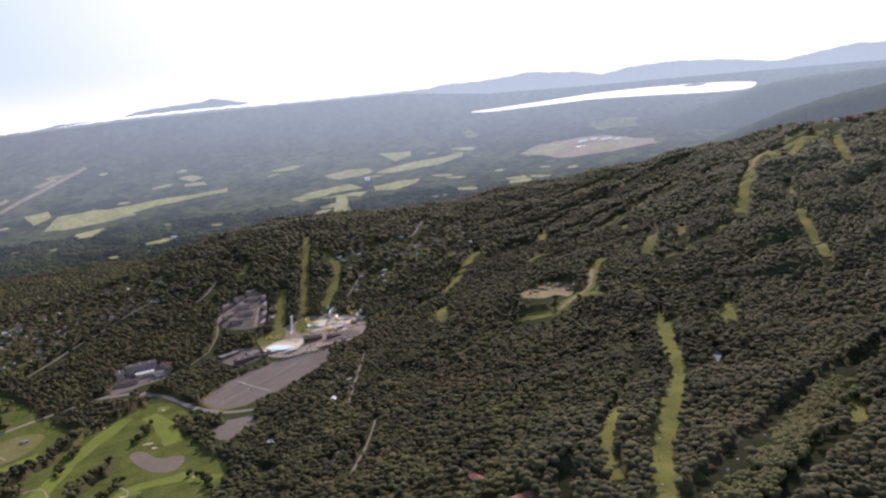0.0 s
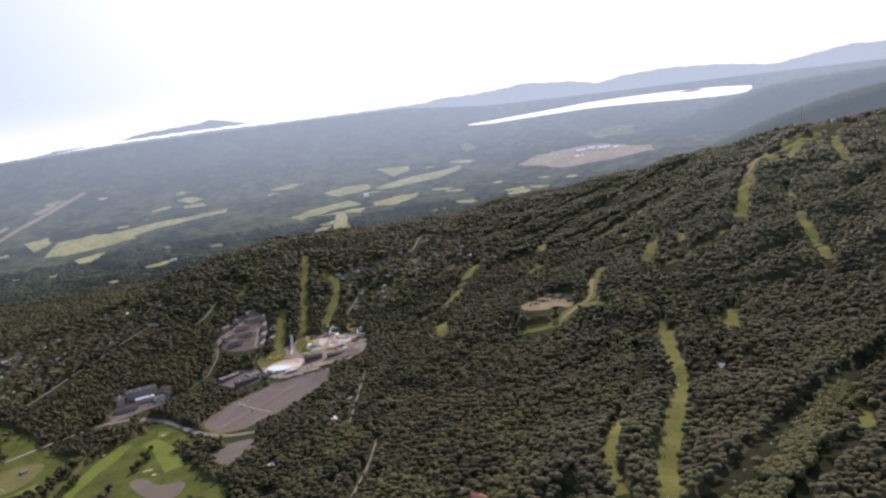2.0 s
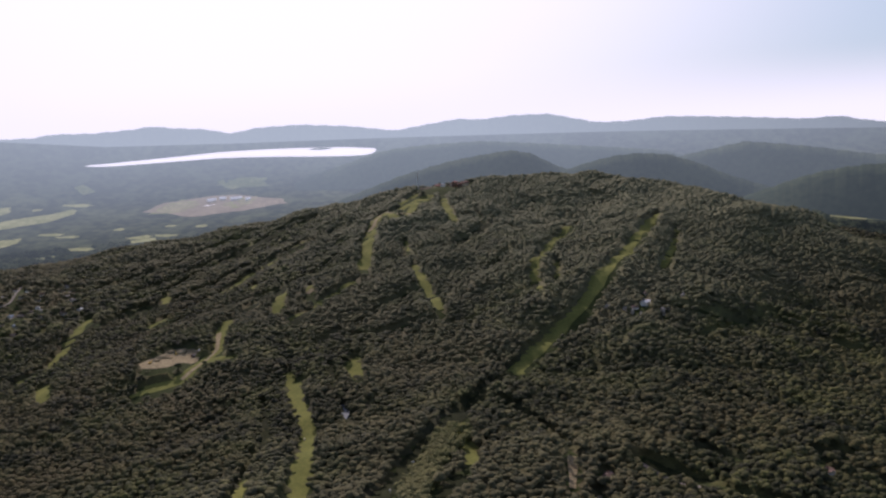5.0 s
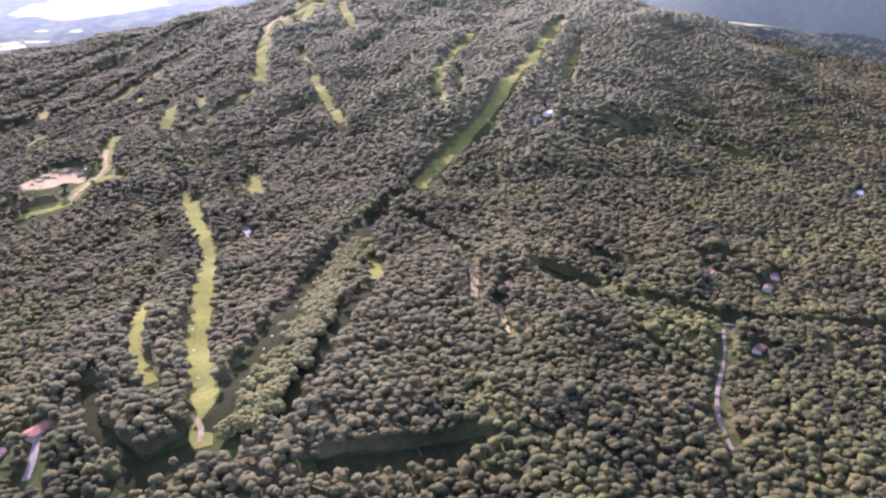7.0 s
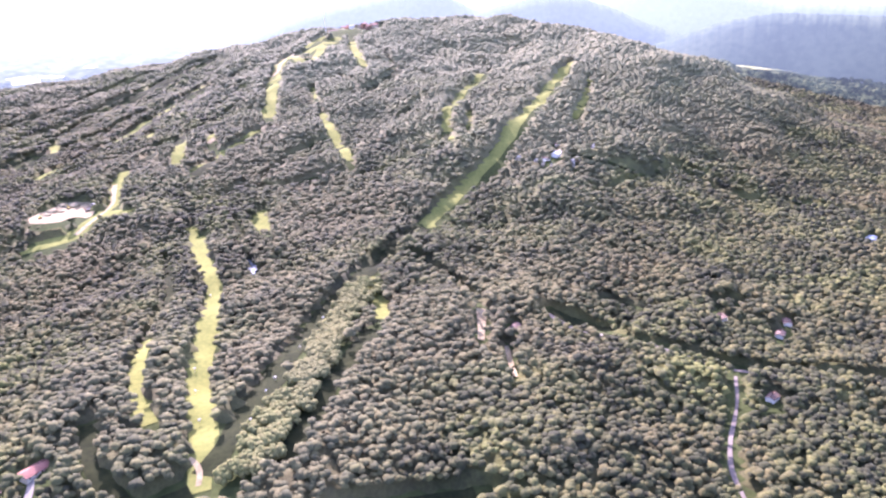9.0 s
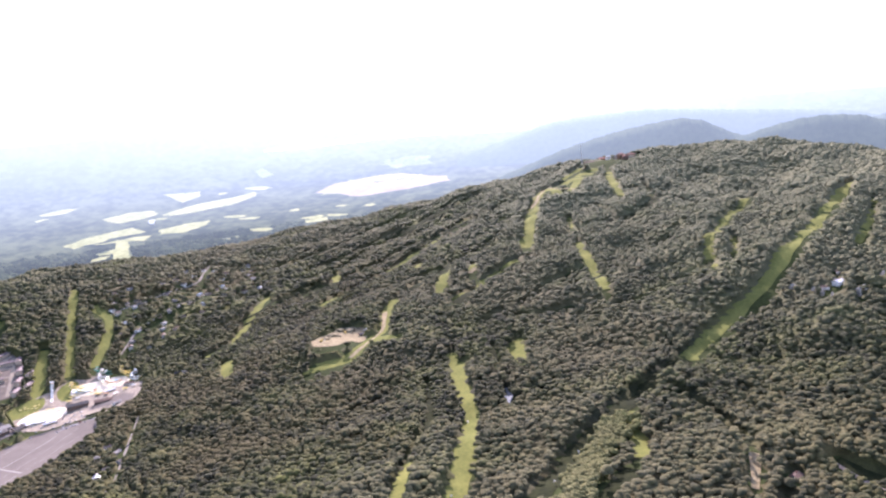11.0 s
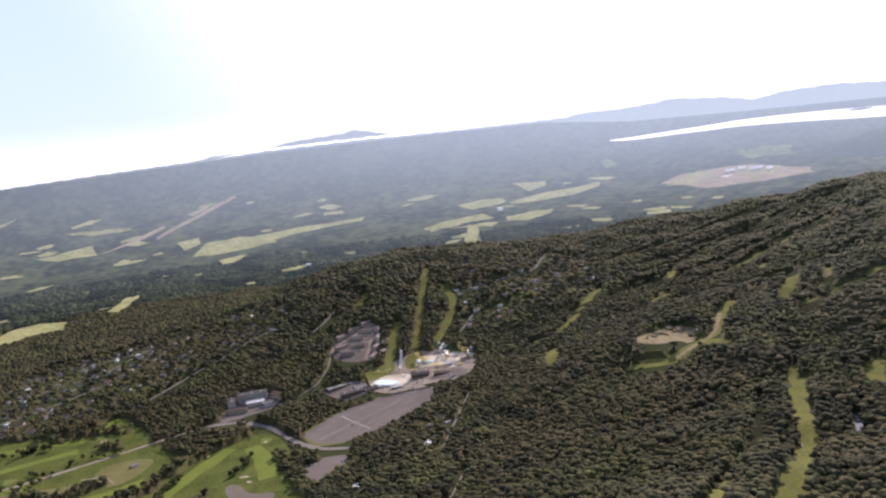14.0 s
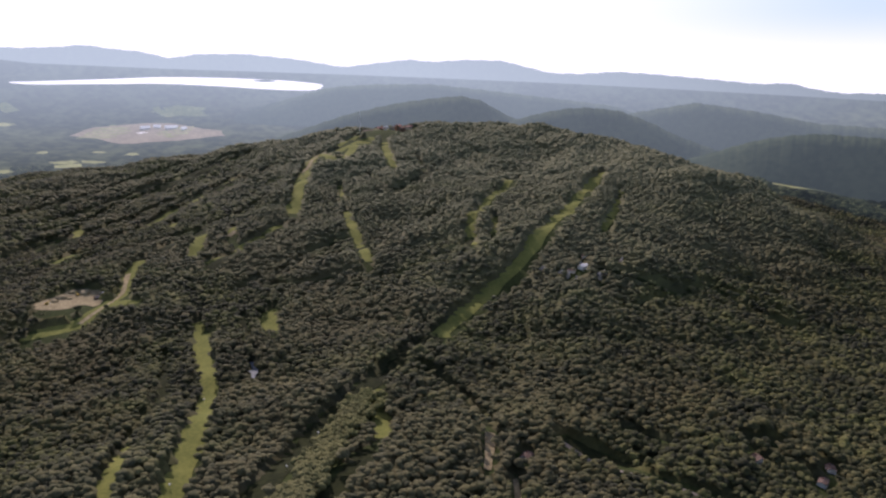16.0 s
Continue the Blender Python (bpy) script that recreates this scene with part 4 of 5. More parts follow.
def forest(name, r0, r1, a0, a1, space, lumps, seg, heights, low, mat, rng, label, smooth=True):
    m = int(2 * r1 / space)
    gx, gy = np.meshgrid(np.arange(m) * space - r1, np.arange(m) * space - r1)
    x = OX + gx.ravel() + rng.uniform(-0.42, 0.42, m * m) * space
    y = OY + gy.ravel() + rng.uniform(-0.42, 0.42, m * m) * space
    r, a = np.hypot(x - OX, y - OY), np.degrees(np.arctan2(x - OX, y - OY))
    k = (r >= r0) & (r < r1) & (a > a0) & (a < a1)
    x, y = x[k], y[k]
    k = free_of_gaps(x, y, space * 0.2) & (rng.uniform(0, 1, len(x)) > 0.05)
    k &= ~(inside(x, y, TOWN) & (rng.uniform(0, 1, len(x)) < 0.5)) & ~(inside(x, y, HILLTOWN) & (rng.uniform(0, 1, len(x)) < 0.4))
    x, y = x[k], y[k]
    n = len(x)
    z = ground_z(x, y)
    rad = space * (0.56 + 0.40 * rng.uniform(0, 1, n) ** 1.5)
    tall = low + 0.45 * rad + rng.uniform(-1.2, 1.2, n) + canopy_swell(x, y)
    tall += np.where(rng.uniform(0, 1, n) < 0.06, rng.uniform(1.2, 3.0, n), 0.0)
    yaw = rng.uniform(0, 2 * np.pi, n)
    if lumps > 1:       # each crown is a cluster of lumps
        who = np.repeat(np.arange(n), lumps)
        a = rng.uniform(0, 2 * np.pi, n * lumps)
        out = rad[who] * rng.uniform(0.2, 0.66, n * lumps)
        x, y = x[who] + out * np.cos(a), y[who] + out * np.sin(a)
        tall = tall[who] + rad[who] * rng.uniform(-0.25, 0.3, n * lumps)
        rad = rad[who] * rng.uniform(0.52, 0.80, n * lumps)
        z, yaw = z[who], rng.uniform(0, 2 * np.pi, n * lumps)
        n *= lumps
    vs, fs, base = [], [], 0
    forms = [crown_template(seg, heights, s) for s in range(7)]
    pick = rng.integers(0, 7, n)
    for i, (tv, tf) in enumerate(forms):
        s = np.where(pick == i)[0]
        c, sn = np.cos(yaw[s])[:, None], np.sin(yaw[s])[:, None]
        vx = (tv[:, 0] * c - tv[:, 1] * sn) * rad[s][:, None] + x[s][:, None]
        vy = (tv[:, 0] * sn + tv[:, 1] * c) * rad[s][:, None] + y[s][:, None]
        vz = tv[:, 2] * (rad[s] * rng.uniform(0.5, 0.82, len(s)))[:, None] + (z[s] + tall[s])[:, None]
        vs.append(np.stack([vx, vy, vz], -1).reshape(-1, 3))
        fs.append((tf[None] + (base + np.arange(len(s)) * len(tv))[:, None, None]).reshape(-1, 3))
        base += len(s) * len(tv)
    tagged(new(name, tri_mesh(name, np.concatenate(vs), np.concatenate(fs), mat, smooth)), label, "woods", kind="stuff")


rng = np.random.default_rng(5)
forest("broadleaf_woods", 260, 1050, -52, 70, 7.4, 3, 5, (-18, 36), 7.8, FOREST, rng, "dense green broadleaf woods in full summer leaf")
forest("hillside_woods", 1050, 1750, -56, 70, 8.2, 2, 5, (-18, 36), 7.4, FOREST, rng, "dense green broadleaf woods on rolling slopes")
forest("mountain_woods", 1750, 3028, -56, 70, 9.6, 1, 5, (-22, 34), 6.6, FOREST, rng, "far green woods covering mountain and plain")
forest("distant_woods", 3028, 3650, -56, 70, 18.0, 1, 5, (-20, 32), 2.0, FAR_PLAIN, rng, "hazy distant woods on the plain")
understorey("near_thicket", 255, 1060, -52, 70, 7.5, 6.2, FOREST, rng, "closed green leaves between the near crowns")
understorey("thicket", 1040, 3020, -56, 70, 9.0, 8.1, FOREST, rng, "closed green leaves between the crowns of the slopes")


# ---- things ----
def part(name, bm, mat, parent=None, label="", smooth=False):
    """One bmesh as one mesh object under a thing or a part."""
    bmesh.ops.recalc_face_normals(bm, faces=bm.faces[:])
    me = bpy.data.meshes.new(name)
    bm.to_mesh(me)
    bm.free()
    me.materials.append(mat)
    if smooth:
        me.polygons.foreach_set("use_smooth", [True] * len(me.polygons))
    ob = new(name, me)
    if parent:
        ob.parent = parent
    return tagged(ob, label) if label else ob


def box(bm, x0, x1, y0, y1, z0, z1, taper=0.0):
    v = [bm.verts.new(p) for p in ((x0, y0, z0), (x1, y0, z0), (x1, y1, z0), (x0, y1, z0), (x0 + taper, y0 + taper, z1), (x1 - taper, y0 + taper, z1), (x1 - taper, y1 - taper, z1), (x0 + taper, y1 - taper, z1))]
    for f in ((0, 3, 2, 1), (4, 5, 6, 7), (0, 1, 5, 4), (1, 2, 6, 5), (2, 3, 7, 6), (3, 0, 4, 7)):
        bm.faces.new([v[i] for i in f])


def gable(bm, x0, x1, y0, y1, z0, z1, over=0.6, thick=0.35):
    """A pitched roof with its ridge along x, with eaves and thickness."""
    x0, x1, y0, y1 = x0 - over, x1 + over, y0 - over, y1 + over
    m = (y0 + y1) / 2
    prof = [(y0, z0), (m, z1), (y1, z0), (y1, z0 - thick), (m, z1 - thick - 0.1), (y0, z0 - thick)]
    a = [bm.verts.new((x0, y, z)) for y, z in prof]
    b = [bm.verts.new((x1, y, z)) for y, z in prof]
    for i in range(6):
        k = (i + 1) % 6
        bm.faces.new((a[i], a[k], b[k], b[i]))
    for q in (a, b):
        bm.faces.new((q[0], q[1], q[4], q[5]))
        bm.faces.new((q[1], q[2], q[3], q[4]))


def gable_wall(bm, x0, x1, y0, y1, z0, z1, z2):
    """House walls with gable ends."""
    m = (y0 + y1) / 2
    prof = [(y0, z0), (y1, z0), (y1, z1), (m, z2), (y0, z1)]
    a = [bm.verts.new((x0, y, z)) for y, z in prof]
    b = [bm.verts.new((x1, y, z)) for y, z in prof]
    bm.faces.new(a)
    bm.faces.new(b[::-1])
    for i in range(5):
        k = (i + 1) % 5
        bm.faces.new((a[i], b[i], b[k], a[k]))


def limb(bm, p, q, r0, r1, seg=6):
    """A tapered stick from p to q."""
    p, q = Vector(p), Vector(q)
    d = (q - p).normalized()
    u = d.orthogonal().normalized()
    w = d.cross(u)
    ring = [[bm.verts.new(c + (u * math.cos(2 * math.pi * i / seg) + w * math.sin(2 * math.pi * i / seg)) * r) for i in range(seg)] for c, r in ((p, r0), (q, r1))]
    for i in range(seg):
        k = (i + 1) % seg
        bm.faces.new((ring[0][i], ring[0][k], ring[1][k], ring[1][i]))
    bm.faces.new(ring[0][::-1])
    bm.faces.new(ring[1])


def tube(bm, path, r, seg=7):
    """A round tube along a path."""
    rings = []
    for i, p in enumerate(path):
        d = (Vector(path[min(i + 1, len(path) - 1)]) - Vector(path[max(i - 1, 0)])).normalized()
        u = d.cross(Vector((0, 0, 1)))
        u = u.normalized() if u.length > 0.05 else d.orthogonal().normalized()
        w = u.cross(d)
        rings.append([bm.verts.new(Vector(p) + (u * math.cos(2 * math.pi * k / seg) + w * math.sin(2 * math.pi * k / seg)) * r) for k in range(seg)])
    for a, b in zip(rings[:-1], rings[1:]):
        for k in range(seg):
            bm.faces.new((a[k], a[(k + 1) % seg], b[(k + 1) % seg], b[k]))
    bm.faces.new(rings[0][::-1])
    bm.faces.new(rings[-1])


def gz(x, y):
    return float(ground_z(x, y))


def spot(x, y, turn=0.0, lift=0.0):
    return pose(x, y, gz(x, y) + lift, 0, 0, turn)


def thing(name, label, category, group=""):
    return tagged(new(name), label, category, group)


PAINT = {}
for key, a, b in (("white", (0.68, 0.64, 0.56), (0.80, 0.76, 0.68)), ("cream", (0.52, 0.46, 0.36), (0.62, 0.56, 0.45)), ("grey", (0.33, 0.30, 0.27), (0.42, 0.39, 0.35)),
                  ("tan", (0.40, 0.31, 0.22), (0.50, 0.40, 0.29)), ("brown", (0.17, 0.11, 0.075), (0.24, 0.16, 0.11)), ("blue", (0.42, 0.42, 0.38), (0.50, 0.50, 0.46))):
    PAINT[key] = surface("siding_" + key, a, b, 5, 0.6, 0.7)
ROOFS = {}
for key, a, b in (("charcoal", (0.075, 0.066, 0.060), (0.115, 0.102, 0.094)), ("brown", (0.13, 0.085, 0.065), (0.19, 0.13, 0.10)), ("grey", (0.22, 0.20, 0.175), (0.30, 0.27, 0.24)),
                  ("red", (0.24, 0.105, 0.080), (0.33, 0.16, 0.12)), ("pale", (0.55, 0.54, 0.52), (0.70, 0.69, 0.67)), ("mauve", (0.20, 0.15, 0.135), (0.27, 0.21, 0.19))):
    ROOFS[key] = surface("shingles_" + key, a, b, 4, 0.5, 0.6, 0.3)
GLASS = surface("window_glass", (0.03, 0.035, 0.04), (0.05, 0.055, 0.06), 3, 1, 0.08, spec=0.5)
BRICK = surface("chimney_brick", (0.22, 0.11, 0.08), (0.30, 0.16, 0.12), 2, 0.3)
STEEL = surface("galvanised_steel", (0.45, 0.46, 0.47), (0.56, 0.57, 0.58), 3, 0.5, 0.35, metal=0.8)
BARK = surface("bark", (0.07, 0.055, 0.04), (0.13, 0.10, 0.075), 2, 0.3, 0.95, 0.5)
RUBBER = surface("tyre_rubber", (0.015, 0.015, 0.015), (0.03, 0.03, 0.03), 1, 0.2)


def house(length, depth, eave, ridge, wall, roof, label, detail=False):
    """A pitched-roof house: walls, roof, chimney, and openings on the larger ones."""
    h = thing("house", label, "house", "houses of the valley")
    bm = bmesh.new()
    gable_wall(bm, -length / 2, length / 2, -depth / 2, depth / 2, -2.5, eave, ridge - 0.15)
    part("wall", bm, PAINT[wall], h)
    bm = bmesh.new()
    gable(bm, -length / 2, length / 2, -depth / 2, depth / 2, eave + 0.1, ridge + 0.25)
    top_ = part("roof", bm, ROOFS[roof], h)
    bm = bmesh.new()
    box(bm, length * 0.22, length * 0.22 + 0.9, 0.5, 1.4, eave, ridge + 1.2)
    part("chimney", bm, BRICK, top_)
    if detail:
        for i in range(4):
            x = -length / 2 + length * (i + 0.5) / 4
            for y in (-depth / 2 - 0.04, depth / 2 + 0.04):
                bm = bmesh.new()
                box(bm, x - 0.6, x + 0.6, y - 0.03, y + 0.03, eave - 2.0, eave - 0.7)
                part("window", bm, GLASS, h)
        bm = bmesh.new()
        box(bm, -0.5, 0.5, -depth / 2 - 0.1, -depth / 2, -0.2, 1.95)
        part("door", bm, PAINT["brown"], h)
    return h


kinds = [house(12, 8.5, 3.4, 5.2, "white", "charcoal", "white clapboard house with a charcoal shingle roof"), house(13, 9, 4.8, 6.8, "cream", "brown", "cream two-storey house with a brown shingle roof"),
         house(11, 8, 3.0, 4.7, "grey", "grey", "small grey house with a weathered grey roof"), house(14, 9, 3.2, 5.1, "tan", "charcoal", "tan bungalow with a dark roof"),
         house(10, 8, 4.6, 6.3, "blue", "grey", "pale grey-blue house with a grey roof"), house(12, 9, 3.2, 5.0, "white", "pale", "white house with a bright pale roof")]
rng = np.random.default_rng(9)
used = set()
for x, y in TOWN_HOUSES + LANE_HOUSES:
    i = int(rng.choice(6, p=(0.24, 0.2, 0.2, 0.16, 0.1, 0.1)))
    m = spot(x, y, float(rng.choice((-38, 52, 10, 100)) + rng.uniform(-12, 12)))
    if i in used:
        copy_thing(kinds[i], m)
    else:
        used.add(i)
        kinds[i].matrix_basis = m
big = [house(19, 11, 3.6, 5.8, "cream", "red", "long chalet with a faded red roof among trees", True), house(24, 10, 3.4, 5.4, "tan", "red", "long low lodge with a rust red roof", True),
       house(15, 11, 4.8, 6.6, "white", "pale", "large white house with a bright roof among trees", True), house(11, 8, 3.6, 5.2, "white", "brown", "small white house with a brown roof among trees", True)]
used = set()
for (x, y, turn), i in zip(LONE_HOUSES, (0, 1, 3, 3, 3, 3, 3, 3, 2, 3, 3, 2, 2)):
    m = spot(x, y, turn)
    if i in used:
        copy_thing(big[i], m)
    else:
        used.add(i)
        big[i].matrix_basis = m


def block(name, label, category, length, depth, storeys, wall, roof, turn, x, y, bays=6, flat=False, group="", z=None):
    """A long building with rows of windows under a flat or pitched roof."""
    b = thing(name, label, category, group)
    top, foot = 3.1 * storeys, -2 if z is None else -10
    bm = bmesh.new()
    if flat:
        box(bm, -length / 2, length / 2, -depth / 2, depth / 2, foot, top)
    else:
        gable_wall(bm, -length / 2, length / 2, -depth / 2, depth / 2, foot, top, top + depth * 0.2)
    part("wall", bm, PAINT[wall], b)
    bm = bmesh.new()
    if flat:
        box(bm, -length / 2 - 0.4, length / 2 + 0.4, -depth / 2 - 0.4, depth / 2 + 0.4, top, top + 0.7, 0.25)
    else:
        gable(bm, -length / 2, length / 2, -depth / 2, depth / 2, top + 0.1, top + depth * 0.2 + 0.35, 0.8)
    top_ = part("roof", bm, ROOFS[roof], b)
    for s in range(storeys):
        for i in range(bays):
            xx = -length / 2 + length * (i + 0.5) / bays
            bm = bmesh.new()
            box(bm, xx - 0.9, xx + 0.9, -depth / 2 - 0.05, -depth / 2 + 0.02, 3.1 * s + 0.9, 3.1 * s + 2.4)
            part("window", bm, GLASS, b)
    if flat:
        for i in range(3):
            bm = bmesh.new()
            box(bm, -length * 0.35 + i * length * 0.3, -length * 0.35 + i * length * 0.3 + 2.6, -1, 1.4, top + 0.7, top + 2.3)
            part("air_unit", bm, STEEL, top_)
    else:
        for i in range(2):
            bm = bmesh.new()
            box(bm, -length * 0.28 + i * length * 0.5, -length * 0.28 + i * length * 0.5 + 1.2, 0.6, 1.8, top, top + depth * 0.2 + 1.6)
            part("chimney", bm, BRICK, top_)
    b.matrix_basis = spot(x, y, turn) if z is None else pose(x, y, z, 0, 0, turn)
    return b


# apartments above the water park
condo = block("apartment_block", "row of tan apartments with mauve-brown pitched roofs", "apartment block", 30, 10, 2, "tan", "mauve", 12, -471, 1673, group="apartment blocks")
for x, y, turn in ((-456, 1706, 14), (-469, 1739, 10), (-451, 1772, 16), (-495, 1701, 58), (-528, 1714, 58), (-508, 1747, 60), (-485, 1779, 58), (-463, 1807, 55), (-410, 1652, 84), (-413, 1693, 88), (-419, 1736, 94), (-428, 1779, 98), (-391, 1672, 86), (-397, 1714, 90)):
    copy_thing(condo, spot(x, y, turn))
for pts in ([(-493, 1689), (-464, 1690), (-436, 1688)], [(-488, 1723), (-462, 1722), (-436, 1721)], [(-484, 1757), (-458, 1756), (-434, 1756)], [(-510, 1680), (-516, 1703), (-490, 1743), (-466, 1785), (-448, 1806)], [(-423, 1643), (-429, 1695), (-433, 1748), (-442, 1799)]):
    tagged(drape("drive", pts, 8, GRAVEL, 0.9), "pale gravel drive between apartment rows", "drive", "drives", "structure")

# hotel and shops by the car park
block("hotel", "large grey hotel with a flat roof and many windows", "hotel", 58, 24, 4, "grey", "charcoal", 22, -621, 1491, 14, True)
block("hotel_wing", "grey hotel wing with rows of windows", "hotel wing", 36, 15, 3, "grey", "charcoal", 112, -655, 1467, 9, True)
block("hotel_wing", "long low hotel wing with a brown roof", "hotel wing", 40, 13, 2, "tan", "brown", 22, -629, 1431, 9)
block("hotel_wing", "small white annexe with a grey roof", "hotel wing", 18, 12, 2, "white", "grey", 30, -577, 1461, 5)
block("hotel_wing", "low hotel wing with a pale terrace roof", "hotel wing", 34, 16, 2, "cream", "pale", 22, -606, 1466, 8, True)
block("hotel_wing", "brown hotel annexe with a dark roof", "hotel wing", 30, 14, 3, "tan", "brown", -30, -568, 1492, 8)
block("resort_shop", "long low resort building with a flat grey roof", "shop", 52, 14, 1, "brown", "grey", 42, -450, 1524, 10, True, "resort buildings")
block("resort_shop", "dark low resort building beside the car park", "shop", 46, 16, 2, "brown", "charcoal", 36, -411, 1486, 9, True, "resort buildings")
block("resort_shop", "low resort building with a faded green-grey roof", "shop", 24, 18, 1, "grey", "grey", 40, -405, 1514, 6, False, "resort buildings")
block("resort_shop", "small resort building with a dark pitched roof", "shop", 20, 12, 1, "tan", "charcoal", 40, -375, 1502, 5, False, "resort buildings")

# ---- water park ----
POOL_WATER = surface("pool_water", (0.45, 0.72, 0.74), (0.72, 0.86, 0.86), 10, 3, 0.06, spec=0.5)
# tan deck brightened: sun glints on wet paving put into its base colour
DECK = surface("glint_tan_deck", (0.50, 0.40, 0.26), (0.78, 0.68, 0.48), 7, 1.5, 0.5, spec=0.4)
POOL_RIM = surface("pool_rim", (0.62, 0.58, 0.52), (0.74, 0.70, 0.64), 6, 1)
SLIDE = {k: surface("slide_" + k, a, b, 8, 2, 0.25, spec=0.5) for k, a, b in (("white", (0.74, 0.70, 0.60), (0.84, 0.80, 0.70)), ("yellow", (0.62, 0.45, 0.10), (0.72, 0.54, 0.16)), ("green", (0.06, 0.22, 0.14), (0.09, 0.28, 0.18)), ("orange", (0.60, 0.30, 0.12), (0.70, 0.38, 0.18)))}


def pool(x, y, rx, ry, turn, label):
    p = thing("swimming_pool", label, "pool", "pools")
    for name, mat, k, z0, z1 in (("rim", POOL_RIM, 1.12, 0.0, 0.75), ("water", POOL_WATER, 1.0, 0.3, 0.85)):
        bm = bmesh.new()
        n = 28
        ring = []
        for i in range(n):
            a = 2 * math.pi * i / n
            w = (1 + 0.12 * math.sin(3 * a) + 0.1 * math.cos(2 * a)) * k
            ring.append((rx * w * math.cos(a), ry * w * math.sin(a)))
        lo = [bm.verts.new((*q, z0)) for q in ring]
        hi = [bm.verts.new((*q, z1)) for q in ring]
        bm.faces.new(hi)
        for i in range(n):
            bm.faces.new((lo[i], lo[(i + 1) % n], hi[(i + 1) % n], hi[i]))
        part(name, bm, mat, p)
    p.matrix_basis = spot(x, y, turn, 0.4)


LAWN = [(-420, 1593), (-400, 1541), (-379, 1545), (-354, 1564), (-347, 1589), (-358, 1623)]
tagged(plot("lawn", rounded(LAWN, 1), GRASS, 0.7), "mown lawn with sunbeds beside the wave pool", "lawn", kind="structure")
tagged(plot("lawn", rounded([(-325, 1585), (-301, 1576), (-295, 1644), (-313, 1668), (-338, 1635)], 1), GRASS, 0.7), "mown lawn under tall slides", "lawn", kind="structure")
tagged(plot("lawn", rounded([(-263, 1622), (-205, 1604), (-173, 1576), (-189, 1632), (-253, 1660)], 1), GRASS, 0.7), "worn lawn among winding slides", "lawn", kind="structure")
tagged(plot("forecourt", [(-263, 1510), (-186, 1497), (-184, 1523), (-209, 1547), (-263, 1523)], ASPHALT, 0.75), "dark asphalt forecourt behind the lodge", "forecourt", kind="structure")
tagged(plot("pool_deck", rounded([(-390, 1526), (-361, 1499), (-313, 1504), (-296, 1535), (-316, 1559), (-362, 1563)], 1), DECK, 0.8), "tan deck round a wave pool, sun glints painted in", "deck", kind="structure")
tagged(plot("pool_deck", rounded([(-310, 1595), (-264, 1577), (-226, 1584), (-195, 1602), (-214, 1637), (-265, 1638), (-306, 1635)], 1), DECK, 0.8), "tan deck under water slides, sun glints painted in", "deck", kind="structure")
pool(-344, 1530, 27, 22, 20, "large bright turquoise wave pool with a pale deck")
pool(-282, 1613, 20, 15, 10, "bright turquoise lagoon pool among water slides")
pool(-227, 1622, 9, 6, 30, "small splash pool under water slides")


def slide_tower(x, y, turn, high, run, colour, label, lanes=1, coil=0):
    """A stair tower with chutes that run or coil down to the ground."""
    s = thing("water_slide", label, "water slide", "water slides")
    for dx, dy in ((-2, -2), (2, -2), (2, 2), (-2, 2)):
        bm = bmesh.new()
        limb(bm, (dx, dy, -1), (dx, dy, high), 0.22, 0.18)
        part("post", bm, STEEL, s)
    bm = bmesh.new()
    box(bm, -2.6, 2.6, -2.6, 2.6, high, high + 0.4)
    part("platform", bm, PAINT["tan"], s)
    bm = bmesh.new()
    gable(bm, -2.4, 2.4, -2.4, 2.4, high + 3, high + 4.4, 0.5, 0.2)
    for dx, dy in ((-2, -2), (2, -2), (2, 2), (-2, 2)):
        limb(bm, (dx, dy, high + 0.4), (dx, dy, high + 3.1), 0.1, 0.1, 5)
    part("canopy", bm, SLIDE[colour], s)
    for k in range(lanes):
        path = []
        for i in range(25):
            t = i / 24
            if coil:
                a = coil * 2 * math.pi * t + k * 2.1
                r = 5 + 5 * math.sin(math.pi * t)
                path.append((r * math.cos(a) + run * t * 0.6, r * math.sin(a) - run * t, max(0.9, high * (1 - t))))
            else:
                path.append((-1.8 + 2.6 * k, -2.5 - run * t, max(0.9, high * (1 - t) ** 1.7)))
        bm = bmesh.new()
        tube(bm, path, 1.15)
        part("chute", bm, SLIDE[colour], s, smooth=True)
    s.matrix_basis = spot(x, y, turn)


slide_tower(-337, 1615, 4, 24, 40, "white", "tall steep white twin speed slide", 2)
slide_tower(-306, 1624, 20, 12, 26, "yellow", "coiling yellow tube water slide", 2, 1.5)
slide_tower(-253, 1649, -20, 14, 30, "white", "white tube slides winding down a slope", 2, 1.2)
slide_tower(-217, 1644, 10, 13, 26, "yellow", "yellow winding water slide on steel posts", 2, 1.6)
slide_tower(-266, 1669, 40, 12, 24, "green", "green winding water slide on steel posts", 2, 1.4)
slide_tower(-189, 1617, -30, 10, 20, "white", "short white water slide", 2, 1.0)
slide_tower(-242, 1612, 80, 9, 22, "orange", "orange curling water slide", 1, 1.3)
block("park_lodge", "dark-roofed timber lodge facing the car park", "lodge", 36, 15, 2, "brown", "charcoal", 12, -285, 1539, 8, group="park buildings")
block("park_lodge", "dark-roofed changing house beside the lodge", "lodge", 30, 13, 1, "brown", "brown", 5, -240, 1533, 7, group="park buildings")
block("park_kiosk", "sand-coloured kiosk with a pale roof", "kiosk", 16, 9, 1, "cream", "pale", 20, -233, 1578, 4, group="park buildings")
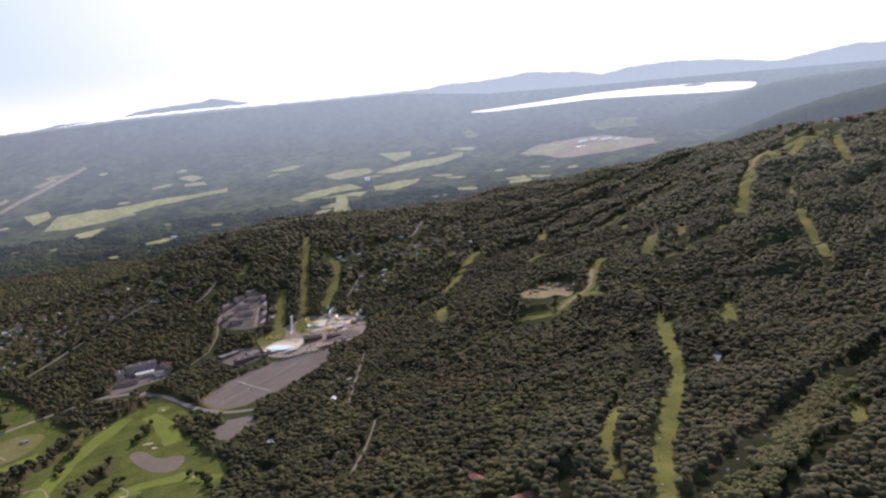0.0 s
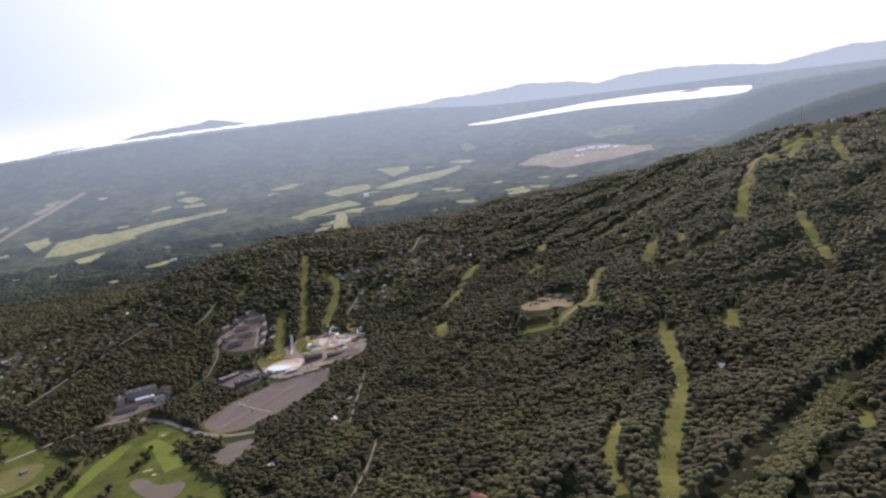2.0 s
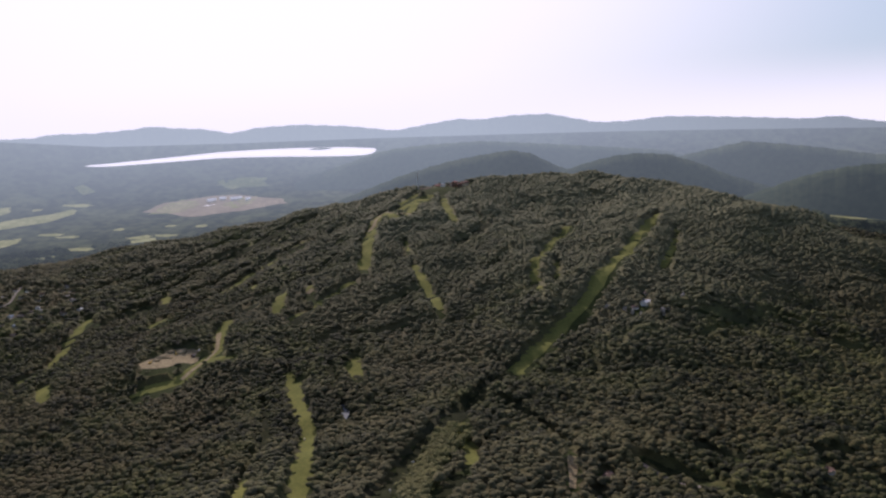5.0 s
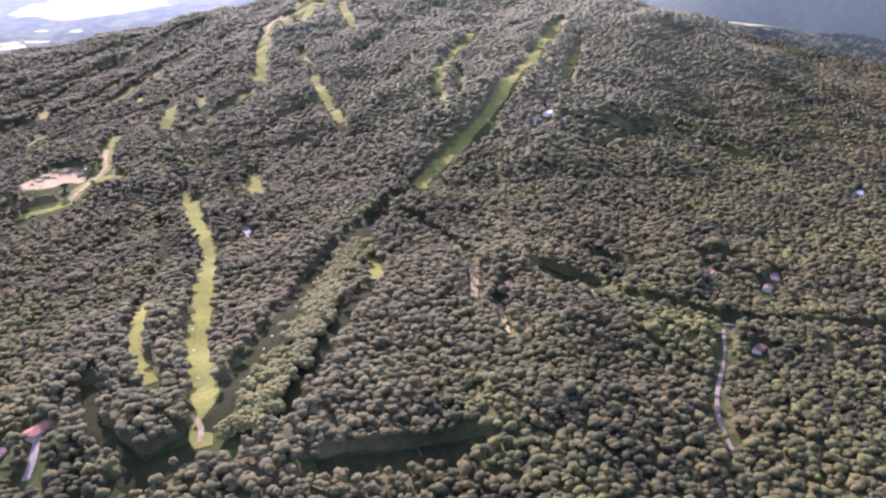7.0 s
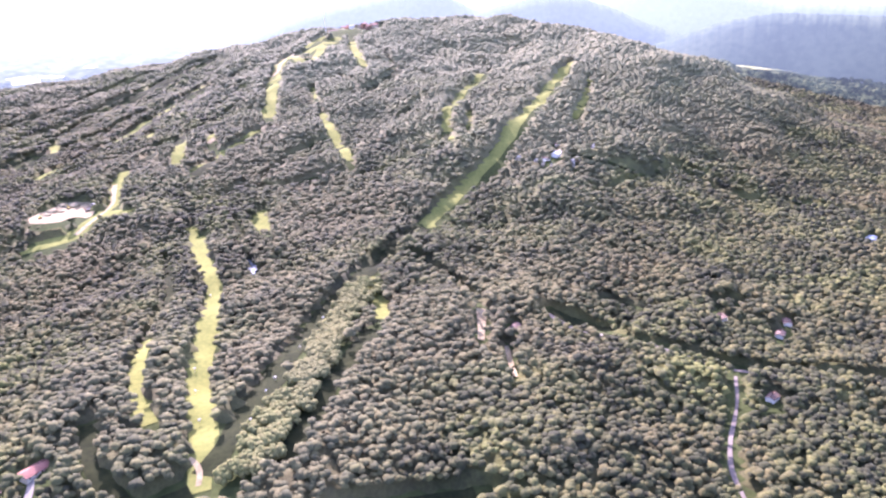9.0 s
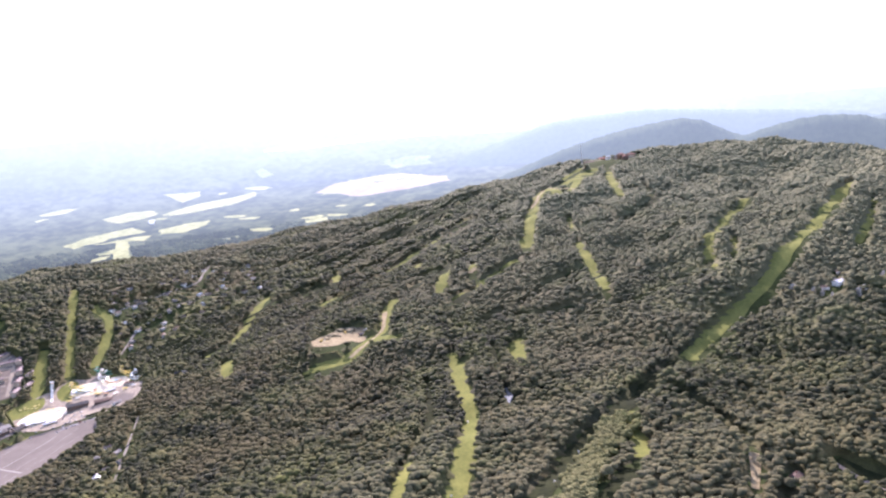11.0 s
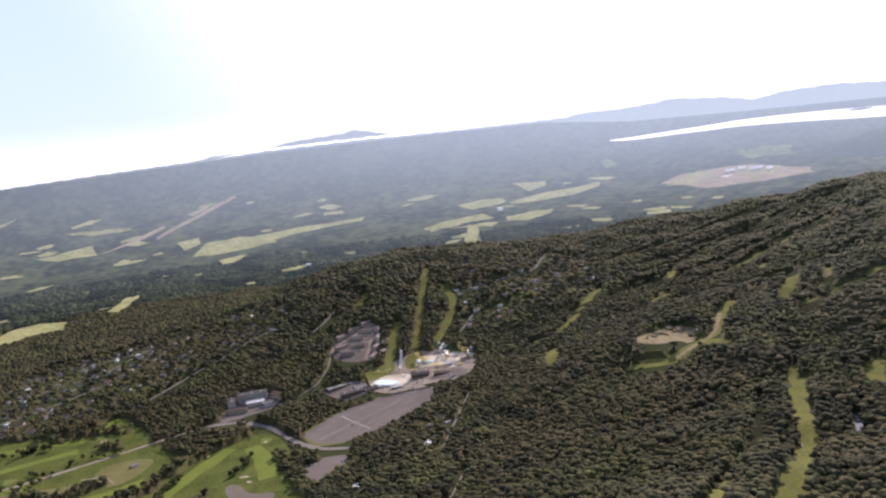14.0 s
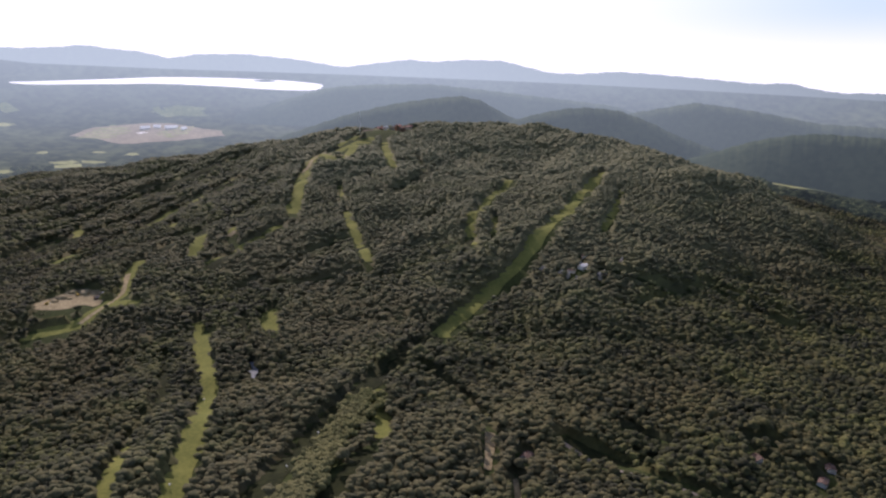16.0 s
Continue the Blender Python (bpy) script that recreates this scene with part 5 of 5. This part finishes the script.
block("park_kiosk", "sand-coloured kiosk with a brown roof", "kiosk", 18, 9, 1, "cream", "brown", -15, -199, 1585, 4, group="park buildings")
block("park_kiosk", "pale pump house with a grey roof", "kiosk", 14, 9, 1, "white", "grey", 35, -213, 1502, 4, group="park buildings")
block("park_kiosk", "pale terrace bar with a bright roof beside the wave pool", "kiosk", 22, 7, 1, "cream", "pale", 22, -324, 1494, 5, True, group="park buildings")

# open canopies between the slides
for i, (cx, cy, turn, w, key, label) in enumerate(((-305, 1572, 20, 9, "yellow", "open yellow canopy over a pool terrace"), (-290, 1578, 10, 8, "white", "open white canopy over a pool terrace"), (-254, 1574, -10, 10, "yellow", "open yellow canopy over a snack terrace"), (-239, 1564, 15, 8, "orange", "open orange canopy over a snack terrace"),
                                               (-221, 1553, 30, 9, "white", "open white canopy beside a kiosk"), (-205, 1563, 5, 9, "yellow", "open yellow canopy beside a kiosk"), (-190, 1568, -20, 8, "white", "open white canopy beside a lawn"), (-180, 1598, 40, 9, "yellow", "open yellow canopy beside a lawn"),
                                               (-226, 1593, 0, 8, "white", "open white canopy under a water slide"), (-263, 1596, 25, 7, "orange", "open orange canopy beside a lagoon pool"), (-318, 1547, 20, 9, "white", "open white canopy beside the wave pool"), (-361, 1507, 22, 10, "white", "open white canopy at the pool gate"))):
    c = thing("canopy_shelter", label, "canopy", "terrace canopies")
    for dx, dy in ((-1, -1), (1, -1), (1, 1), (-1, 1)):
        bm = bmesh.new()
        limb(bm, (dx * w * 0.45, dy * w * 0.3, -1), (dx * w * 0.45, dy * w * 0.3, 2.9), 0.12, 0.12, 5)
        part("post", bm, STEEL, c)
    bm = bmesh.new()
    gable(bm, -w / 2, w / 2, -w / 3, w / 3, 2.8, 4.2, 0.3, 0.15)
    part("roof", bm, SLIDE[key], c)
    c.matrix_basis = spot(cx, cy, turn, 0.4)

# parasols and loungers on the lawns
CANVAS = surface("sun_canvas", (0.60, 0.46, 0.16), (0.72, 0.58, 0.26), 3, 0.5)
para = thing("parasol", "faded yellow parasol on a pole", "parasol", "parasols")
bm = bmesh.new()
limb(bm, (0, 0, -0.3), (0, 0, 2.6), 0.05, 0.05, 5)
part("pole", bm, STEEL, para)
bm = bmesh.new()
limb(bm, (0, 0, 2.1), (0, 0, 2.9), 2.0, 0.08, 8)
part("canopy", bm, CANVAS, para)
para.matrix_basis = spot(-384, 1586, 0, 0.4)
rng = np.random.default_rng(21)
for i in range(46):
    cx, cy, w, d = ((-373, 1582, 16, 9), (-348, 1553, 22, 5), (-265, 1585, 18, 8), (-301, 1593, 14, 6))[i % 4]
    copy_thing(para, spot(cx + rng.uniform(-w, w), cy + rng.uniform(-d, d), 0, 0.4))

# hedge round the lawn
LEAF = foliage("single_tree_leaves", (0.040, 0.044, 0.018), (0.075, 0.082, 0.026), (0.125, 0.130, 0.036), (0.100, 0.090, 0.030), 1.2)
for pts in ([(-420, 1593), (-401, 1553), (-388, 1523)], [(-392, 1522), (-370, 1501)], [(-262, 1482), (-230, 1481)]):
    hv = thing("hedge", "clipped dark green hedge round a lawn", "hedge", "hedges")
    bm = bmesh.new()
    for (x1, y1), (x2, y2) in zip(pts[:-1], pts[1:]):
        n = int(math.hypot(x2 - x1, y2 - y1) / 2.2)
        for i in range(n):
            t = i / n
            c = Vector((x1 + (x2 - x1) * t, y1 + (y2 - y1) * t, gz(x1 + (x2 - x1) * t, y1 + (y2 - y1) * t) + 1.4))
            bmesh.ops.create_icosphere(bm, subdivisions=1, radius=2.0, matrix=Matrix.Translation(c) @ Matrix.Rotation(i * 1.3, 4, "Z"))
    part("foliage", bm, LEAF, hv, smooth=True)

# ---- car park ----
LINE = surface("worn_paint", (0.30, 0.27, 0.23), (0.46, 0.43, 0.38), 9, 1.2)
for w, pts in ((2.4, [(-404, 1383), (-367, 1341), (-327, 1299)]), (1.4, [(-412, 1278), (-381, 1322), (-351, 1360), (-321, 1397), (-302, 1424)]), (0.5, [(-433, 1325), (-391, 1387), (-352, 1436)]), (0.5, [(-379, 1269), (-333, 1330), (-296, 1386), (-268, 1432)]), (0.5, [(-356, 1261), (-313, 1321), (-260, 1390)])):
    tagged(drape("lot_line", pts, w, LINE, 0.9, 8.0, 1), "worn pale painted line on asphalt", "marking", "lot lines", "structure")
for pts in ([(-459, 1314), (-412, 1417), (-351, 1455)], [(-446, 1298), (-405, 1246), (-356, 1246)]):
    tagged(drape("verge", pts, 7, GRASS, 0.8, 8.0, 2), "strip of grass verge beside the car park", "grass", "verges", "structure")
CARS_PAINT = [surface("car_" + k, a, a, 2, 0.5, 0.25, spec=0.6) for k, a in (("white", (0.75, 0.75, 0.75)), ("silver", (0.45, 0.46, 0.48)), ("black", (0.03, 0.03, 0.035)), ("red", (0.35, 0.04, 0.03)), ("blue", (0.06, 0.10, 0.24)))]


def car(paint, label):
    c = thing("car", label, "car", "parked cars")
    bm = bmesh.new()
    box(bm, -2.2, 2.2, -0.88, 0.88, 0.35, 0.95, 0.06)
    part("body", bm, paint, c)
    bm = bmesh.new()
    box(bm, -1.5, 1.1, -0.82, 0.82, 0.95, 1.5, 0.28)
    part("cabin", bm, GLASS, c)
    for x in (-1.35, 1.35):
        for y in (-0.85, 0.85):
            bm = bmesh.new()
            limb(bm, (x, y - 0.11, 0.33), (x, y + 0.11, 0.33), 0.33, 0.33, 10)
            wheel = part("wheel", bm, RUBBER, c)
            bm = bmesh.new()
            limb(bm, (x, y - 0.13, 0.33), (x, y + 0.13, 0.33), 0.2, 0.2, 8)
            part("rim", bm, STEEL, wheel)
    return c


fleet = [car(p, l) for p, l in zip(CARS_PAINT, ("white car parked on asphalt", "silver car parked on asphalt", "black car parked on asphalt", "dark red car parked on asphalt", "dark blue car parked on asphalt"))]
rng = np.random.default_rng(4)
more = [(-405, 1481), (-393, 1489), (-382, 1498), (-361, 1482), (-354, 1498), (-337, 1485), (-328, 1496), (-311, 1488), (-304, 1503), (-383, 1466), (-366, 1472), (-342, 1470), (-315, 1469), (-290, 1477), (-286, 1504), (-276, 1511), (-415, 1468), (-430, 1440), (-234, 1431), (-237, 1366), (-443, 1408), (-469, 1402), (-492, 1420)] + [(-303 + 7 * i, 1444 + 5 * (i % 2) + 2 * i) for i in range(9)] + [(-458 + 4 * i, 1296 + 3 * i) for i in range(3)] + [(-590 + 5 * i, 1436 + 2.5 * i) for i in range(8)] + [(-643 + 4 * i, 1446 + 3 * i) for i in range(6)] + [(-334 + 6 * i, 1156 + 3 * i) for i in range(3)]
first = set()
for x, y in CARS + more:
    i = int(rng.choice(5, p=(0.42, 0.24, 0.14, 0.1, 0.1)))
    m = spot(x, y, float(rng.choice((35, 125)) + rng.uniform(-6, 6)), 0.62)
    if i in first:
        copy_thing(fleet[i], m)
    else:
        first.add(i)
        fleet[i].matrix_basis = m

# ---- earth works on the slope ----
rng = np.random.default_rng(8)
for x, y, r, h in ((164, 1344, 9, 4), (182, 1364, 7, 3), (153, 1327, 6, 2.5), (197, 1357, 8, 3.4), (174, 1338, 5, 2)):
    bm = bmesh.new()
    bmesh.ops.create_icosphere(bm, subdivisions=3, radius=1.0)
    for v in bm.verts:
        k = 1 + 0.25 * noise.noise(v.co * 2.3 + Vector((x, y, 0)))
        v.co = Vector((v.co.x * r * k, v.co.y * r * k, max(v.co.z, -0.2) * h * k))
    heap = part("earth_mound", bm, DIRT, None, smooth=True)
    tagged(heap, "heap of pale dug earth in a clearing", "earth heap", "spoil heaps")
    heap.matrix_basis = spot(x, y, 0, 0.5)
MACHINE = surface("machine_yellow", (0.55, 0.36, 0.05), (0.65, 0.45, 0.08), 2, 0.4, 0.5)


def digger(x, y, turn):
    d = thing("excavator", "yellow excavator standing on bare earth", "excavator", "excavators")
    for sy in (-1.3, 1.3):
        bm = bmesh.new()
        box(bm, -2.2, 2.2, sy - 0.4, sy + 0.4, 0, 0.9, 0.15)
        part("track", bm, RUBBER, d)
    bm = bmesh.new()
    box(bm, -2.0, 1.4, -1.4, 1.4, 0.9, 2.2, 0.1)
    part("body", bm, MACHINE, d)
    bm = bmesh.new()
    box(bm, 0.2, 1.5, 0.2, 1.35, 2.2, 3.4, 0.12)
    part("cab", bm, GLASS, d)
    bm = bmesh.new()
    limb(bm, (1.2, -0.3, 2.0), (4.2, -0.3, 5.0), 0.35, 0.3)
    limb(bm, (4.2, -0.3, 5.0), (6.6, -0.3, 2.2), 0.3, 0.2)
    part("boom", bm, MACHINE, d)
    bm = bmesh.new()
    box(bm, 6.1, 7.2, -0.9, 0.3, 0.9, 2.2, 0.2)
    part("bucket", bm, STEEL, d)
    d.matrix_basis = spot(x, y, turn, 0.45)


digger(142, 1316, 30)
digger(187, 1350, 110)
block("work_shed", "long shed with a bright metal roof beside bare earth", "shed", 22, 10, 1, "grey", "pale", 35, 229, 1340, 4)
block("work_shed", "small dark shed beside bare earth", "shed", 12, 8, 1, "brown", "charcoal", 15, 214, 1329, 3)
silo = thing("water_tank", "slim white water tank on the slope", "tank")
bm = bmesh.new()
limb(bm, (0, 0, -1), (0, 0, 9), 2.2, 2.2, 14)
part("tank", bm, PAINT["white"], silo)
bm = bmesh.new()
limb(bm, (0, 0, 9), (0, 0, 10.4), 2.3, 0.2, 14)
part("lid", bm, ROOFS["pale"], silo)
silo.matrix_basis = spot(230, 1370)

# ---- rock outcrops on the slope ----
ROCK = surface("bare_rock", (0.26, 0.23, 0.185), (0.44, 0.39, 0.32), 4, 0.7, 0.8, 0.4)
for number, (x, y) in enumerate(ROCKS):
    bm = bmesh.new()
    bmesh.ops.create_icosphere(bm, subdivisions=3, radius=1.0)
    for v in bm.verts:
        k = 1 + 0.45 * noise.noise(v.co * 1.7 + Vector((number * 7, 0, 0)))
        v.co = Vector((v.co.x * 5.5 * k, v.co.y * 3.2 * k, max(v.co.z, -0.3) * (7 + number % 3 * 2) * k))
    crag = part("rock_outcrop", bm, ROCK, None)
    tagged(crag, "pale bare rock outcrop standing among trees", "rock", "rock outcrops")
    crag.matrix_basis = spot(x, y, 40 * number)

# ---- summit ----
for x, y, l, d, s, w, r, turn, lab in ((1095, 2244, 30, 14, 2, "brown", "brown", -8, "broad brown summit chalet"), (1199, 2180, 26, 12, 1, "tan", "red", 15, "low restaurant with a red roof on the summit"), (1182, 2212, 22, 12, 2, "brown", "red", 30, "two-storey summit house with a red roof"), (1135, 2230, 38, 16, 2, "brown", "red", 10, "summit lodge with a rust red roof"), (1153, 2201, 20, 11, 1, "tan", "brown", -20, "lift station with a brown roof"), (1088, 2264, 16, 9, 1, "brown", "brown", 40, "small summit cabin with a brown roof"), (1178, 2177, 18, 10, 1, "brown", "red", 5, "low summit building with a red roof"), (1138, 2202, 16, 8, 1, "white", "pale", 0, "white summit hut with a bright roof")):
    PLOTTED = block("summit_lodge", lab, "lodge", l, d, s, w, r, turn, x, y, 5, group="summit buildings", z=gz(x, y) + 8)
mast = thing("radio_mast", "tall thin steel lattice radio mast on the summit", "mast")
for k in range(3):
    a = 2 * math.pi * k / 3
    bm = bmesh.new()
    limb(bm, (1.8 * math.cos(a), 1.8 * math.sin(a), -2), (0.7 * math.cos(a), 0.7 * math.sin(a), 72), 0.8, 0.6, 5)
    part("leg", bm, STEEL, mast)
bm = bmesh.new()
for i in range(30):
    a, b = 2 * math.pi * i / 3, 2 * math.pi * (i + 1) / 3
    q, p = 1.4 - 0.9 * i / 30, 1.4 - 0.9 * (i + 1) / 30
    limb(bm, (q * math.cos(a), q * math.sin(a), 2 * i), (p * math.cos(b), p * math.sin(b), 2 * i + 2), 0.12, 0.12, 4)
part("lattice", bm, STEEL, mast)
mast.matrix_basis = spot(1074, 2254)

# ---- snow guns on the runs ----
gun = thing("snow_gun", "white snow gun on a steel post beside a run", "snow gun", "snow guns")
bm = bmesh.new()
limb(bm, (0, 0, -1), (0, 0, 3.4), 0.18, 0.14)
part("post", bm, STEEL, gun)
bm = bmesh.new()
limb(bm, (-0.9, 0, 3.6), (0.9, 0, 4.1), 0.75, 0.55, 10)
part("barrel", bm, PAINT["white"], gun)
gun.matrix_basis = spot(*SNOW_GUNS[0], 20)
for i, (x, y) in enumerate(SNOW_GUNS[1:]):
    copy_thing(gun, spot(x, y, 47 * i))

# ---- farms far out on the plain ----
# pale barn paint with haze painted over it as emission
HAZED_PAINT = distance_glow("far_barn_hazed_paint", (0.6, 0.6, 0.58), (0.7, 0.7, 0.68), 8, 2, (0.0, 0.0, 0.0), (0.4, 0.42, 0.45))
for x, y, l, turn in ((810, 4216, 46, 10), (869, 4222, 34, -20), (933, 4199, 60, 5), (987, 4168, 30, 30), (-342, 3975, 24, 0), (1742, 4135, 60, 20), (1816, 4091, 50, -10), (1678, 4168, 40, 10), (-1072, 3269, 30, 30), (-1109, 3239, 22, 0), (3307, 2567, 40, 10)):
    b = thing("barn", "long pale farm building on the far plain", "barn", "barns")
    bm = bmesh.new()
    gable_wall(bm, -l / 2, l / 2, -8, 8, -6, 7, 11)
    part("wall", bm, HAZED_PAINT, b)
    bm = bmesh.new()
    gable(bm, -l / 2, l / 2, -8, 8, 7.2, 11.6, 0.8)
    part("roof", bm, HAZED_PAINT, b)
    b.matrix_basis = spot(x, y, turn, 3.0)


# ---- single trees ----
def single_tree(height, spread, seed, label, dark=False):
    """A broadleaf tree: tapered trunk, limbs and a crown of many lumpy clumps."""
    rnd = random.Random(seed)
    t = thing("tree", label, "tree", "single trees")
    bm = bmesh.new()
    limb(bm, (0, 0, -0.6), (0.1, 0, height * 0.55), 0.32, 0.16, 7)
    part("trunk", bm, BARK, t)
    tips = []
    for i in range(6):
        a = i * 1.05 + rnd.uniform(-0.3, 0.3)
        z0 = height * rnd.uniform(0.26, 0.5)
        tip = (spread * 0.5 * math.cos(a), spread * 0.5 * math.sin(a), z0 + height * rnd.uniform(0.15, 0.35))
        bm = bmesh.new()
        limb(bm, (0.05, 0, z0), tip, 0.13, 0.05, 5)
        part("limb", bm, BARK, t)
        tips.append(tip)
    bm = bmesh.new()
    spots = tips + [(0, 0, height * 0.82), (0.2 * spread, -0.1 * spread, height * 0.68), (-0.22 * spread, 0.12 * spread, height * 0.64)]
    spots += [(spread * 0.42 * rnd.uniform(-1, 1), spread * 0.42 * rnd.uniform(-1, 1), height * rnd.uniform(0.4, 0.85)) for _ in range(7)]
    for i, p in enumerate(spots):
        r = spread * rnd.uniform(0.2, 0.34)
        made = bmesh.ops.create_icosphere(bm, subdivisions=2, radius=r)["verts"]
        for v in made:
            k = 1 + 0.4 * noise.noise(v.co * (1.9 / r) + Vector((seed * 5, i * 3, 0)))
            v.co = v.co * k + Vector(p)
    part("crown", bm, LEAF, t, smooth=True)
    return t


def pale_tree(height, spread, seed, label):
    """A young tree with sunlight painted into its lighter leaves."""
    t = single_tree(height, spread, seed, label)
    for o in t.children:
        if o.name.startswith("crown"):
            o.data.materials[0] = LIT_LEAF
    return t


# lit copy of the tree leaves: sunlight on the row put into the colour
LIT_LEAF = foliage("sunlit_young_leaves", (0.080, 0.082, 0.026), (0.140, 0.138, 0.040), (0.210, 0.200, 0.056), (0.150, 0.130, 0.044), 1.2)
kinds = [single_tree(10, 6.5, 1, "round green broadleaf tree standing alone"), single_tree(13, 8, 2, "tall dark green broadleaf tree"), single_tree(7.5, 4.5, 3, "small young green tree on grass"), single_tree(12, 5.5, 4, "slender dark green tree"), pale_tree(13, 8, 5, "young tree between mown lanes, sunlit yellow-green painted in"), pale_tree(11, 9, 6, "broad young tree between mown lanes, sunlit green painted in")]
rng = np.random.default_rng(12)
first = set()
for number, (space, pts) in enumerate(ROWS):
    d = np.concatenate([[0], np.cumsum(np.hypot(*np.diff(pts, axis=0).T))])
    for s in np.arange(0, d[-1], space * 1.15):
        if rng.uniform() < 0.22:
            continue
        x = float(np.interp(s, d, pts[:, 0]) + rng.uniform(-5, 5))
        y = float(np.interp(s, d, pts[:, 1]) + rng.uniform(-6, 6))
        i = int(rng.choice(4, p=(0.36, 0.16, 0.28, 0.2))) if number > 4 else int(rng.choice((4, 5)))
        m = spot(x, y, float(rng.uniform(0, 360)))
        if i in first:
            copy_thing(kinds[i], m)
        else:
            first.add(i)
            kinds[i].matrix_basis = m
